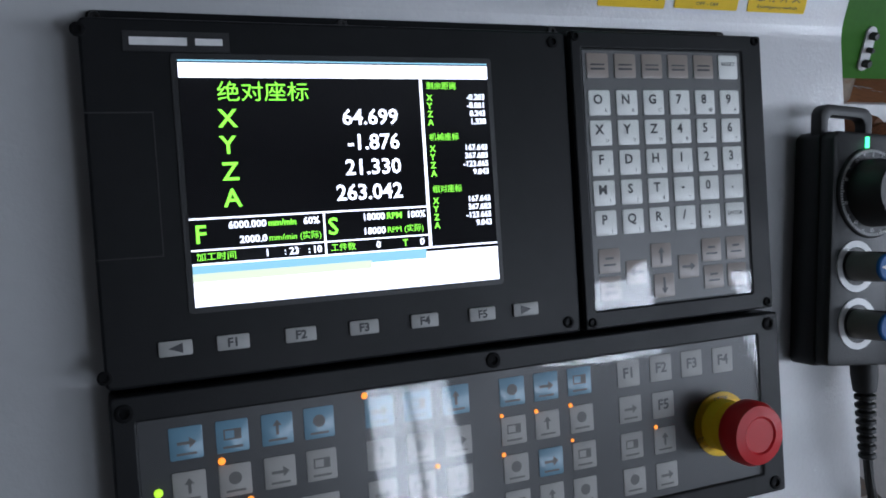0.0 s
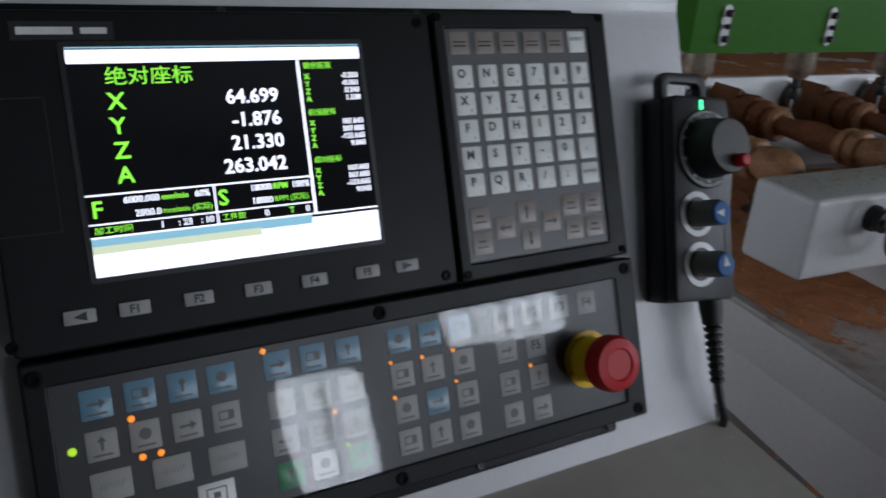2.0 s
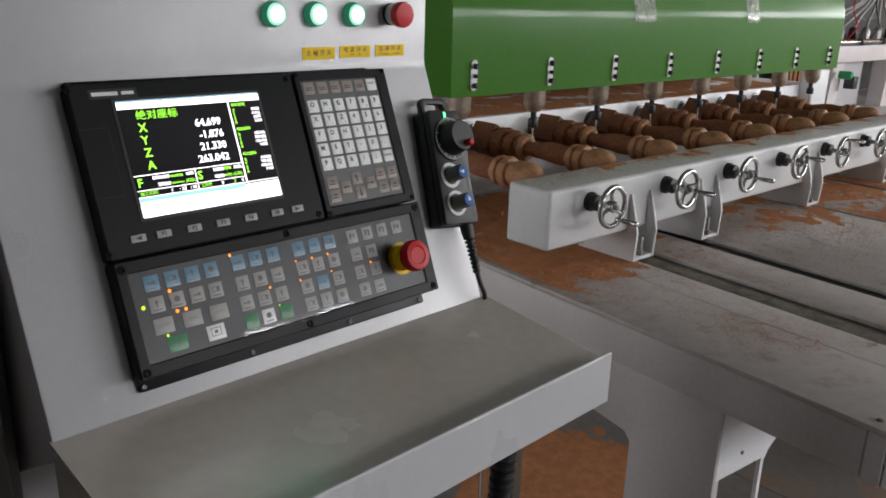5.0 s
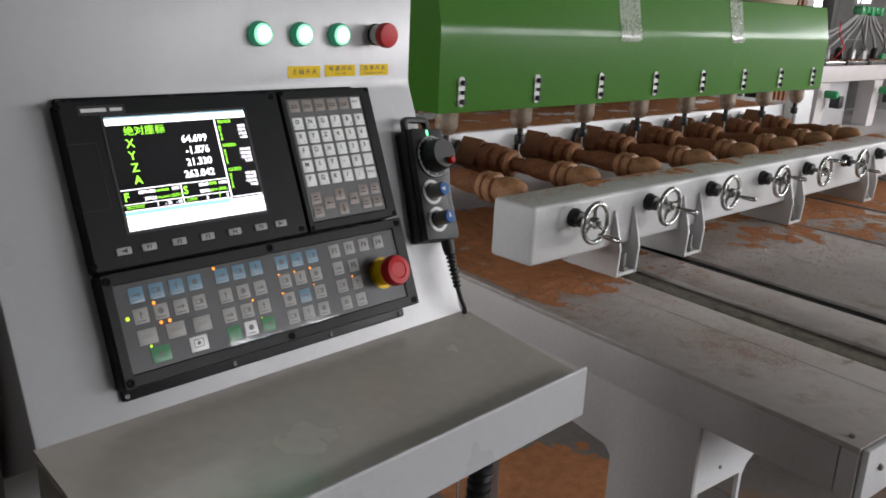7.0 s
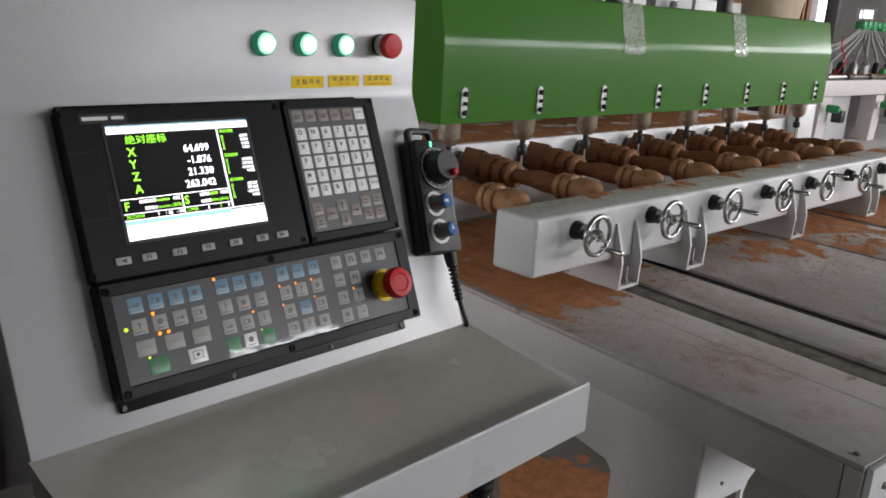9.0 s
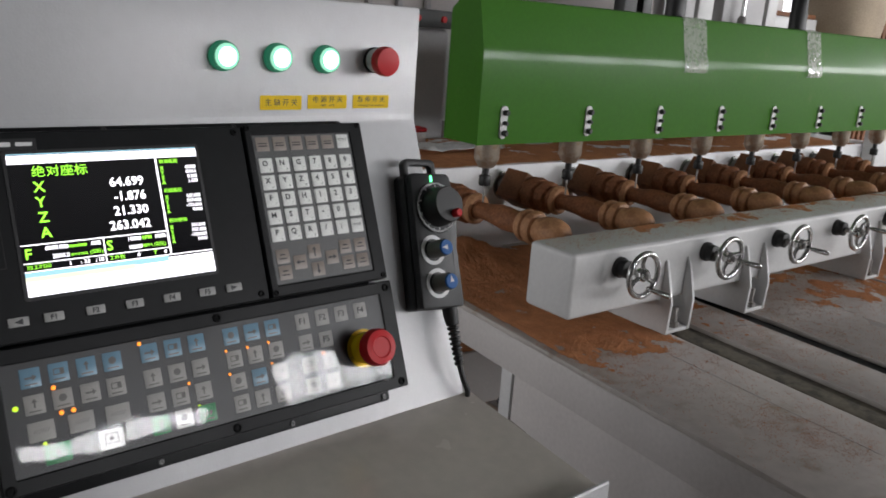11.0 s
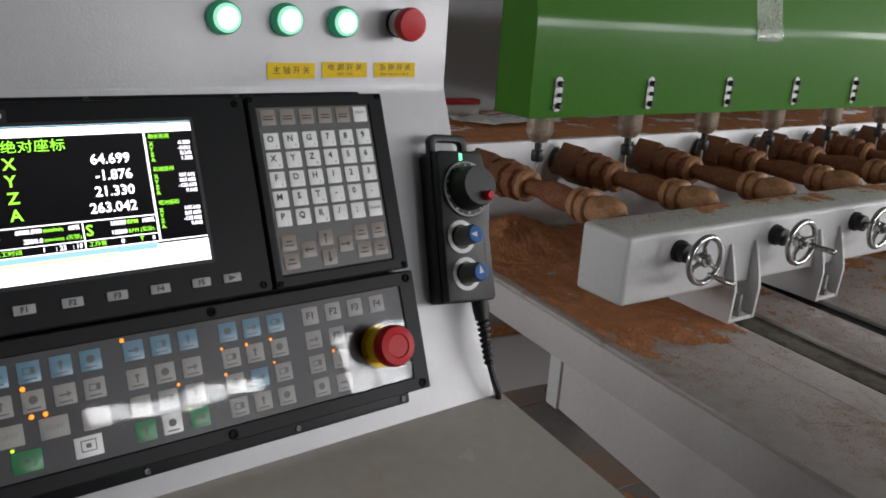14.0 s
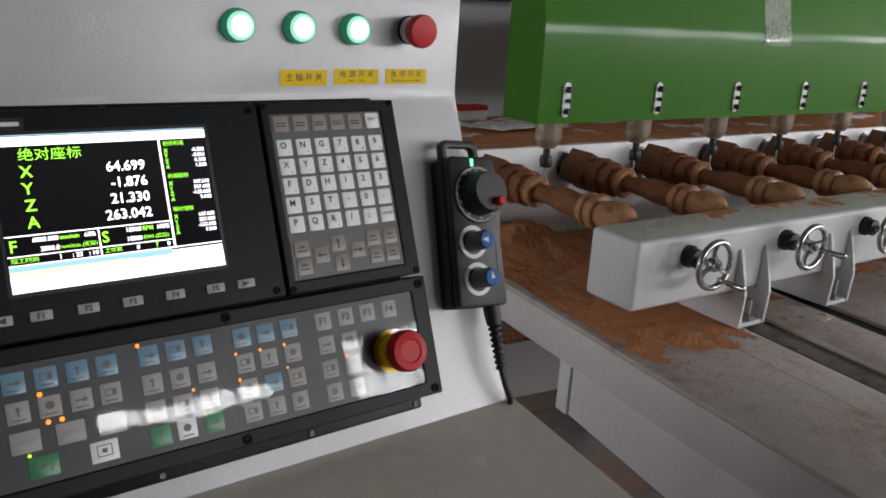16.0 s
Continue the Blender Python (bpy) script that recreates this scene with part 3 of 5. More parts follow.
for u, v in ((0.2850, 0.3120), (0.4245, 0.3120), (0.4245, 0.1365), (0.2865, 0.1365)):
    bolt(keypad, u, v, 0.0030, 0.0022)

# --- backing plate with screws round the three units
backing = thing("panel_backing_plate", PF, "black backing plate with small steel screws behind the control units", "mounting plate")
part("plate", prism([(0.2140 + x, 0.1575 + y) for x, y in rrect(0.4040, 0.3300, 0.003, 2)], 0.006, Matrix.Translation((0, 0, -0.0218)), bevel=0.001), BLACKM, backing)
for u, v in ((0.0165, 0.3186), (0.1450, 0.3186), (0.2795, 0.3186), (0.4100, 0.3186), (0.0165, -0.0022), (0.1465, -0.0022), (0.2880, -0.0022), (0.4080, -0.0022)):
    screw(backing, u, v, 0.0030, -0.0158)

# --- machine control panel
opanel = thing("machine_control_panel", PF, "black framed operator panel with blue, grey and green keys", "control panel")
part("housing", prism([(0.2210 + x, 0.0672 + y) for x, y in rrect(0.4240, 0.1240, 0.003, 2)], 0.0215, Matrix.Translation((0, 0, -0.0215)), bevel=0.0015), BLACKM, opanel, smooth=False)
part("surround", ring_frame(0.0095, 0.4325, 0.0058, 0.1287, 0.0215, 0.4140, 0.0195, 0.1150, -0.0005, 0.0030), BLACKM, opanel, smooth=False)
part("film", box(0.0213, 0.4142, 0.0193, 0.1152, 0.0, 0.0006), FILM, opanel, "dark grey printed panel", smooth=False)
SIZES = {"b": KBLUE, "g": KGREY, "n": KGREEN, "w": KWHITE}
OKEYS = {c: to_mesh(prism(rrect(0.0165, 0.0168, 0.0008, 2), 0.0005, bevel=0.00015), "key", m, True) for c, m in SIZES.items()}
WKEYS = {c: to_mesh(prism(rrect(0.0215, 0.0168, 0.0008, 2), 0.0005, bevel=0.00015), "key", m, True) for c, m in SIZES.items()}
LAYOUT = [("b", 0.0441, 0.1010), ("b", 0.0671, 0.1010), ("b", 0.0903, 0.1010), ("b", 0.1128, 0.1010), ("b", 0.1468, 0.1020), ("b", 0.1695, 0.1020), ("b", 0.1930, 0.1020), ("b", 0.2291, 0.1018), ("b", 0.2519, 0.1018), ("b", 0.2753, 0.1018),
          ("g", 0.0443, 0.0780), ("g", 0.0671, 0.0780), ("g", 0.0903, 0.0780), ("g", 0.1128, 0.0780), ("g", 0.1465, 0.0780), ("g", 0.1697, 0.0780), ("g", 0.1931, 0.0780), ("g", 0.2289, 0.0785), ("g", 0.2516, 0.0785), ("g", 0.2756, 0.0785),
          ("g", 0.1460, 0.0552), ("g", 0.1692, 0.0552), ("g", 0.1925, 0.0552), ("g", 0.2291, 0.0557), ("b", 0.2526, 0.0557), ("g", 0.2762, 0.0557),
          ("n", 0.1469, 0.0336), ("w", 0.1692, 0.0342), ("n", 0.1931, 0.0336), ("g", 0.2291, 0.0340), ("g", 0.2520, 0.0340), ("g", 0.2754, 0.0335),
          ("g", 0.3112, 0.0790), ("g", 0.3110, 0.0557), ("g", 0.3363, 0.0553), ("g", 0.3117, 0.0330), ("g", 0.3364, 0.0325)]
rnd = random.Random(4)
for n, (c, u, v) in enumerate(LAYOUT):
    k = part("key", OKEYS[c], None, opanel, at=pose(u, v, 0.0006))
    kind = n % 4
    if kind == 0:
        part("symbol", join(box(-0.0045, 0.0020, -0.0008, 0.0008, 0.0005, 0.0006), prism([(0.0050, 0.0002), (0.0015, 0.0030), (0.0015, -0.0028)][::-1], 0.0001, pose(0, 0, 0.0005))), SOFTINK, k, smooth=False)
    elif kind == 1:
        part("symbol", join(join(box(-0.0045, 0.0045, 0.0030, 0.0038, 0.0005, 0.0006), box(-0.0045, 0.0045, -0.0018, -0.0010, 0.0005, 0.0006)), join(box(-0.0045, -0.0037, -0.001, 0.003, 0.0005, 0.0006), box(0.0010, 0.0045, -0.001, 0.003, 0.0005, 0.0006))), SOFTINK, k, smooth=False)
    elif kind == 2:
        part("symbol", join(box(-0.0008, 0.0008, -0.0030, 0.0030, 0.0005, 0.0006), prism([(0, 0.0050), (-0.0025, 0.0018), (0.0025, 0.0018)], 0.0001, pose(0, 0, 0.0005))), SOFTINK, k, smooth=False)
    else:
        part("symbol", prism([(0.0034 * math.cos(a * math.pi / 6), 0.001 + 0.0034 * math.sin(a * math.pi / 6)) for a in range(12)], 0.0001, pose(0, 0, 0.0005)), SOFTINK, k, smooth=False)
    part("printed_bar", box(-0.0050, 0.0050, -0.0062, -0.0050, 0.0005, 0.0006), SOFTINK, k, smooth=False)
for c, u, v in (("g", 0.0464, 0.0548), ("g", 0.0790, 0.0545), ("g", 0.1105, 0.0538), ("n", 0.0566, 0.0332), ("w", 0.1015, 0.0332)):
    k = part("key", WKEYS[c], None, opanel, at=pose(u, v, 0.0006))
    zig = bmesh.new()
    if c == "g":
        for j in range(6):
            x = -0.0066 + 0.0022 * j
            prism([(x, -0.0015), (x + 0.0004, -0.0015), (x + 0.0024, 0.0022), (x + 0.0020, 0.0022)], 0.0001, pose(0, 0, 0.0005), bm=zig)
    else:
        for a in ((-0.006, 0.006, 0.0045, 0.0053), (-0.006, 0.006, -0.0040, -0.0032), (-0.006, -0.0052, -0.004, 0.005), (0.0052, 0.006, -0.004, 0.005), (-0.002, 0.002, -0.0012, 0.0024)):
            box(*a, 0.0005, 0.0006, bm=zig)
    part("symbol", zig, SOFTINK, k, smooth=False)
for s, u, v in (("F1", 0.3112, 0.1018), ("F2", 0.3358, 0.1022), ("F3", 0.3602, 0.1020), ("F4", 0.3855, 0.1014), ("F5", 0.3363, 0.0783)):
    k = part("key", OKEYS["g"], None, opanel, at=pose(u, v, 0.0006))
    words(s, 0.0066, 0, 0, 0.0006, INK, k, bold=0.00025)
LEDS = [(LEDY, 0.0292, 0.0778, 0.0030), (LEDO, 0.0608, 0.0887, 0.0026), (LEDO, 0.0640, 0.0662, 0.0026), (LEDO, 0.0740, 0.0662, 0.0026), (LEDY, 0.0475, 0.0437, 0.0020), (LEDO, 0.1388, 0.1118, 0.0024), (LEDO, 0.1790, 0.0656, 0.0018), (LEDO, 0.2212, 0.0882, 0.0016), (LEDO, 0.2443, 0.0876, 0.0018),
        (LEDO, 0.2680, 0.0878, 0.0018), (LEDO, 0.2212, 0.0650, 0.0018), (LEDO, 0.2680, 0.0662, 0.0014), (LEDO, 0.3295, 0.0648, 0.0018), (LEDY, 0.1854, 0.0428, 0.0012)]
for m, u, v, r in LEDS:
    part("led", spin([(r * 0.78, 0), (r * 0.6, 0.0008), (0, 0.0011)], 12), m, opanel, at=pose(u, v, 0.0012))
for u, v in ((0.0160, 0.1205), (0.2170, 0.1222), (0.4235, 0.1215), (0.0160, 0.0120), (0.2190, 0.0120), (0.4235, 0.0125)):
    bolt(opanel, u, v, 0.0046, 0.0030)

def film_sheet(name, x0, x1, y0, y1, z, m, parent, label, hole=None):
    """A thin gently buckled sheet lying on the keys."""
    bm_ = bmesh.new()
    nx, ny = 40, 14
    g = [[bm_.verts.new((x0 + (x1 - x0) * i / nx, y0 + (y1 - y0) * j / ny, z + 0.00005 * math.sin(0.55 * i + 0.4 * j) * math.sin(math.pi * j / ny))) for j in range(ny + 1)] for i in range(nx + 1)]
    for i in range(nx):
        for j in range(ny):
            c = (g[i][j].co + g[i + 1][j + 1].co) / 2
            if hole and math.hypot(c.x - hole[0], c.y - hole[1]) < hole[2]:
                continue
            bm_.faces.new((g[i][j], g[i + 1][j], g[i + 1][j + 1], g[i][j + 1]))
    f = part(name, bm_, m, parent, label)
    f.visible_shadow = False
    return f


film_sheet("clear_film", 0.0216, 0.4139, 0.0196, 0.1149, 0.0022, CLEARFILM, opanel, "clear glossy protective film", (0.3815, 0.0590, 0.0165))
film_sheet("clear_film", 0.2897, 0.4128, 0.1437, 0.3048, 0.0017, CLEARPAD, keypad, "clear glossy keypad film")

# --- emergency stop
estop = thing("emergency_stop_button", PF @ pose(0.3815, 0.0590, 0.0006), "red mushroom emergency stop on a yellow round plate", "emergency stop")
ring = part("warning_plate", spin([(0.0215, 0), (0.0215, 0.0012), (0.0120, 0.0012), (0.0120, 0)], 36), YELLOW, estop)
for a in (90, 210, 330):
    words("STOP", 0.0035, 0.0165 * math.cos(radians(a)), 0.0165 * math.sin(radians(a)), 0.0014, INK, ring)
part("collar", spin([(0.0168, 0.001), (0.0168, 0.011), (0.0140, 0.0135), (0.0140, 0.020), (0.0, 0.020)], 28), YELLOW, estop, "yellow raised collar")
part("mushroom_head", spin([(0.0120, 0.018), (0.0190, 0.0200), (0.0205, 0.0230), (0.0205, 0.0310), (0.0185, 0.0355), (0.0120, 0.0365), (0.0108, 0.0355), (0.0, 0.0355)], 40), RED, estop)

# --- lamps, push button, labels on the upright front
LAMP = None
for x in (0.2528, 0.3160, 0.3780):
    m = CF @ pose(x, 0.4635, 1.5110, 90, 0, 0)
    if LAMP is None:
        LAMP = thing("indicator_lamp", m, "round green indicator lamp, lit, in a ring given a faint green glow", "indicator lamp", "indicator lamps on the console")
        part("ring", spin([(0.0158, 0), (0.0158, 0.003), (0.0149, 0.0036), (0.0149, 0.0055), (0.0153, 0.0062), (0.0149, 0.0070), (0.0146, 0.0100), (0.0136, 0.0108), (0.0130, 0.009)], 36), LAMPR, LAMP)
        part("lens", spin([(0.0132, 0.0085), (0.0132, 0.0112), (0.0122, 0.0120), (0.0100, 0.0124), (0.0, 0.0124)], 36), LAMPM, LAMP)
        part("lit_core", spin([(0.0098, 0.0125), (0.0080, 0.0128), (0, 0.0129)], 30), LAMPC, LAMP, "bright white-green core")
    else:
        copy_thing(LAMP, m)
stop2 = thing("power_stop_button", CF @ pose(0.4462, 0.4635, 1.5120, 90, 0, 0), "small red mushroom push button in a steel collar", "push button")
part("base_ring", spin([(0.0150, 0), (0.0150, 0.0030), (0.0138, 0.0042), (0.0, 0.0042)], 30), RUBBER, stop2)
part("collar", spin([(0.0140, 0.004), (0.0140, 0.0150), (0.0125, 0.0165), (0.0, 0.0165)], 30), SILVERRING, stop2)
part("mushroom_head", spin([(0.0120, 0.0155), (0.0166, 0.0180), (0.0172, 0.0205), (0.0172, 0.0270), (0.0158, 0.0300), (0.0070, 0.0310), (0, 0.0310)], 32), RED, stop2)
for x0, x1, cn, sub in ((0.2965, 0.3485, "\u4e3b \u8f74 \u5f00 \u5173", ""), (0.3565, 0.4095, "\u7535 \u6e90 \u5f00 \u5173", "OFF - ON"), (0.4185, 0.4710, "\u6025 \u505c \u5f00 \u5173", "Emergency switch")):
    lab = thing("yellow_label", CF @ pose((x0 + x1) / 2, 0.4634, 1.4627 + (0.0004 if sub else -0.0005), 90, 0, 0), "yellow sticker with dark lettering under a button", "label", "yellow labels on the console")
    part("sticker", prism(rrect(x1 - x0, 0.0158, 0.0015, 3), 0.0005), YELLOW, lab)
    words(cn, 0.0052 if sub else 0.0060, 0, 0.0022 if sub else 0, 0.0007, INK, lab, fit=0.040)
    if sub:
        words(sub, 0.0022, 0, -0.0042, 0.0007, INK, lab, fit=0.018 if "OFF" in sub else 0.036)

# --- hand-held pendant on the slope
PM = PF @ pose(0.5060, 0.1660, -0.0217, 0, 0, -5.0)
pendant = thing("handwheel_pendant", PM, "black hand-held pulse generator with dial, two knobs and a carrying handle", "pendant controller")
# outline of the body, wider at the head
OUT = [(-0.0335, -0.0825), (0.0300, -0.0835), (0.0330, -0.0790), (0.0312, -0.010), (0.0345, 0.012), (0.0372, 0.034), (0.0358, 0.058), (0.0310, 0.080), (0.0270, 0.0835), (-0.0285, 0.0835), (-0.0325, 0.0790), (-0.0345, -0.076)]
part("body", join(prism(OUT, 0.0225, bevel=0.0022), prism([(x * 0.955, y * 0.985) for x, y in OUT], 0.0135, Matrix.Translation((0, 0, 0.0205)), bevel=0.0022)), BLACK, pendant)
part("magnet_foot", box(-0.028, 0.028, -0.06, 0.06, -0.0002, 0.0), STEEL, pendant)
strap = bmesh.new()
loops = []
for w, h, r in ((0.0500, 0.0420, 0.0085), (0.0350, 0.0260, 0.0050)):
    for z in (0.0125, 0.0225):
        loops.append([strap.verts.new((-0.0062 + x, 0.0815 + y, z)) for x, y in rrect(w, h, r, 5)])
for a, b in ((0, 1), (1, 3), (3, 2), (2, 0)):
    for k in range(len(loops[0])):
        q = (k + 1) % len(loops[0])
        strap.faces.new((loops[a][k], loops[a][q], loops[b][q], loops[b][k]))
bmesh.ops.recalc_face_normals(strap, faces=strap.faces)
bmesh.ops.bevel(strap, geom=[e for e in strap.edges if e.calc_face_angle(0) > 1.2], offset=0.0016, segments=2, affect="EDGES", profile=0.5)
part("handle", strap, RUBBER, pendant, "flat black plastic carrying loop")
DC = (0.0035, 0.0400)
dial = part("dial_plate", spin([(0.0318, 0), (0.0318, 0.0012), (0.031, 0.0022), (0, 0.0022)], 48), BLACK, pendant, at=pose(*DC, 0.0338))
ticks = bmesh.new()
for k in range(100):
    a = 2 * math.pi * k / 100
    r0 = 0.0284 if k % 10 else 0.0272
    b2 = box(r0, 0.0304, -0.00038, 0.00038, 0.0021, 0.0027)
    b2.transform(Matrix.Rotation(a, 4, "Z"))
    join(ticks, b2)
for k, s in enumerate(("0", "10", "20", "30", "40", "50", "60", "70", "80", "90")):
    a = radians(90 - 36 * k)
    words(s, 0.0026, 0.0264 * math.cos(a), 0.0264 * math.sin(a), 0.0025, PALEINK, dial, name="numeral")
part("scale_ticks", ticks, PALEINK, dial, smooth=False)
knob = part("dial_knob", spin([(0.0240, 0.002), (0.0237, 0.010), (0.0222, 0.0120), (0.0218, 0.0240), (0.0205, 0.0260), (0.0, 0.0262)], 40), RUBBER, pendant, at=pose(*DC, 0.0338))
part("finger_grip", spin([(0.0052, 0.024), (0.0052, 0.0330), (0.0040, 0.0350), (0, 0.0352)], 16, pose(0.0065, -0.0115, 0)), RED, knob)
part("status_led", box(-0.0015, 0.0015, -0.0040, 0.0040, 0, 0.0008), LEDG, pendant, at=pose(-0.0006, 0.0752, 0.0341), smooth=False)
for u, v, turn in ((-0.0090, -0.0118, 88), (-0.0067, -0.0520, 10)):
    kn = part("selector_knob", spin([(0.0105, 0), (0.0098, 0.0220), (0.0090, 0.0245), (0, 0.0245)], 28), KNOBGREY, pendant, at=pose(u, v, 0.0341))
    part("scale_ring", spin([(0.0180, 0), (0.0180, 0.0009), (0.0135, 0.0009), (0.0135, 0)], 36), SILVERRING, kn)
    part("recess", spin([(0.0134, 0), (0.0134, 0.0005), (0, 0.0005)], 28), RUBBER, kn)
    part("index_line", box(-0.0006, 0.0006, 0.0030, 0.0106, 0.006, 0.0240), RUBBER, kn, smooth=False)
    cap = part("cap", spin([(0.0092, 0.0240), (0.0092, 0.0258), (0.0082, 0.0266), (0, 0.0266)], 28), BLUECAP, kn, "blue knob cap with a white pointer")
    part("pointer_mark", prism([(0, 0.0070), (-0.0030, -0.0010), (0.0030, -0.0010)], 0.0003, pose(0, 0, 0.0266, 0, 0, turn)), PALEINK, cap, smooth=False)
part("data_plate", box(0.0215, 0.0222, -0.050, -0.012, 0.0338, 0.0343), INK, pendant, smooth=False)
BOOT = [(0.0095, 0), (0.0095, -0.010), (0.0080, -0.022), (0.0050, -0.0235)]
for k in range(8):
    z, r = -0.024 - 0.0062 * k, 0.0076 - 0.00022 * k
    BOOT += [(0.0045, z), (r, z - 0.0010), (r, z - 0.0036), (0.0045, z - 0.0050)]
gl = spin(BOOT + [(0.0, BOOT[-1][1] - 0.001)], 16)
gl.transform(pose(0.0205, -0.0815, 0.017, -90, 0, 4.5))
part("cable_boot", gl, RUBBER, pendant, "ribbed black rubber cable boot")
pend_cable = bmesh.new()
pts = [(0.0258, -0.148, 0.017), (0.0285, -0.160, 0.016), (0.0325, -0.172, 0.014), (0.0395, -0.186, 0.011), (0.0440, -0.196, 0.004), (0.047, -0.210, -0.02), (0.048, -0.235, -0.05), (0.045, -0.30, -0.09), (0.03, -0.42, -0.10)]
part("cable", tube(pts, 0.0036, 8, pend_cable), RUBBER, pendant)

# ---------------------------------------------------------------- the carving machine
YZ = lambda x: Matrix(((0, 0, 1, x), (1, 0, 0, 0), (0, 1, 0, 0), (0, 0, 0, 1)))   # profile given as (y, z), drawn along x

def soft(v, lo, hi):
    return max(0.0, min(1.0, (v - lo) / (hi - lo)))


# --- bed with slots that run towards the operator, 5 degrees askew
BF = pose(1.150, -0.030, 0, 0, 0, -5)
bed = thing("machine_bed", BF, "worn white steel machine bed with long dark slots, dusted with sawdust", "machine bed")
TX1, TY1 = 3.75, 1.80
SLOTS = [(0.379, 0.492), (0.678, 0.746), (1.478, 1.500), (2.010, 2.050), (2.78, 2.81)]
xs = -0.012
for a, b in SLOTS + [(TX1, TX1)]:
    part("bed_plate", box(xs, a, 0, TY1, TABLE_Z - 0.012, TABLE_Z, 0.0015), TABLE, bed)
    if b > a:
        # narrow slots get a near-black fill in place of the shade inside them
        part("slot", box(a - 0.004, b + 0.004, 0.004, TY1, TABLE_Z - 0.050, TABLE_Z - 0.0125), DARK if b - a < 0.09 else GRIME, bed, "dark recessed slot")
    xs = b
part("slot_rail", box(0.402, 0.464, 0.01, TY1, TABLE_Z - 0.0125, TABLE_Z - 0.009, 0.001), GRIME, bed, "grimy guide rail")
part("plate_seam", box(0.262, 0.2645, 0.0, TY1, TABLE_Z - 0.002, TABLE_Z + 0.0006), TABLESIDE, bed, smooth=False)
part("side_beam", box(-0.0117, 0.006, 0.036, TY1, TABLE_Z - 0.108, TABLE_Z - 0.0125, 0.002), TABLESIDE, bed)
part("corner_block", box(-0.0118, 0.03, 0.0, 0.034, TABLE_Z - 0.112, TABLE_Z - 0.0125, 0.002), TABLESIDE, bed)
part("end_plate", box(-0.004, TX1, -0.014, -0.001, TABLE_Z - 0.112, TABLE_Z - 0.0035, 0.002), LITWHITE, bed, "white end plate with bolts")
for k in range(8):
    part("bolt", spin([(0.007, 0), (0.007, 0.004), (0.005, 0.006), (0, 0.006)], 12, pose(0.05 + 0.42 * k, -0.014, TABLE_Z - 0.05, 90, 0, 0)), STEEL, bed)
part("corner_bolt", spin([(0.006, 0), (0.006, 0.004), (0.004, 0.005), (0, 0.005)], 10, pose(0.018, 0.03, TABLE_Z)), STEEL, bed)
AP = [(0.336, 0.02), (0.572, 0.02), (0.572, 0.520), (0.590, 0.541), (0.72, 0.557), (1.070, 0.577), (1.070, TABLE_Z - 0.1085), (0.336, TABLE_Z - 0.1085)]
part("apron_leg", prism(AP, 0.012, YZ(0.012), bevel=0.002), TABLESIDE, bed, "grey sheet apron that runs down into a leg")
part("apron_foot", box(0.0, 0.22, 0.32, 0.59, 0.0, 0.0195, 0.002), STEEL, bed)
XZ = lambda y: Matrix(((1, 0, 0, 0), (0, 0, -1, y), (0, 1, 0, 0), (0, 0, 0, 1)))   # profile given as (x, z), drawn along -y


def leg_web(x0, y, parent):
    """White web of a leg: a bracket that spreads under the bed and steps back to a narrow shank."""
    web = [(x0, 0.02), (x0 + 0.19, 0.02), (x0 + 0.19, 0.52), (x0 + 0.203, 0.545), (x0 + 0.29, 0.612), (x0 + 0.29, TABLE_Z - 0.109), (x0, TABLE_Z - 0.109), (x0, 0.53), (x0 + 0.178, 0.53), (x0 + 0.178, 0.04), (x0, 0.04)]
    w = part("front_web", prism(web, 0.010, XZ(y)), LITWHITE, parent, "white triangular web", smooth=False)
    for z in (0.575, 0.665):
        part("bolt", spin([(0.005, 0), (0.005, 0.003), (0.003, 0.004), (0, 0.004)], 10, pose(x0 + 0.09 + 0.1 * (z > 0.6), y - 0.010, z, 90, 0, 0)), STEEL, w)


leg_web(0.0245, 0.348, bed)
part("rear_web", box(0.0245, 0.21, 0.44, 0.571, 0.02, TABLE_Z - 0.109, 0.002), TABLESIDE, bed)
for x0 in (1.5, 3.0):
    for y0, y1 in ((0.335, 0.565), (1.46, 1.66)):
        leg = part("leg", box(x0, x0 + 0.012, y0, y1, 0.02, TABLE_Z - 0.0985, 0.002), TABLESIDE, bed)
        leg_web(x0 + 0.0125, y0 + 0.012, leg)
        part("rear_web", box(x0 + 0.0125, x0 + 0.20, y0 + 0.10, y1 - 0.001, 0.02, TABLE_Z - 0.109, 0.002), TABLESIDE, leg)
        part("foot_plate", box(x0 - 0.01, x0 + 0.22, y0 - 0.02, y1 + 0.02, 0.0, 0.0195, 0.002), STEEL, leg)
part("hanger_post", box(0.012, 0.055, 1.080, 1.125, 0.570, TABLE_Z - 0.1085, 0.003), MWHITE, bed)
part("hanger_bolt", spin([(0.014, 0), (0.014, 0.012), (0.008, 0.016), (0, 0.016)], 10, pose(0.03, 1.1255, 0.60, -90, 0, 0)), RUBBER, bed)
part("base_beam", box(0.10, 3.3, 1.70, 1.798, 0.262, 0.470, 0.004), MWHITE, bed)
for x in (0.7, 1.9, 3.1):
    part("base_foot", box(x, x + 0.14, 1.71, 1.79, 0.0, 0.2615, 0.003), MWHITE, bed)

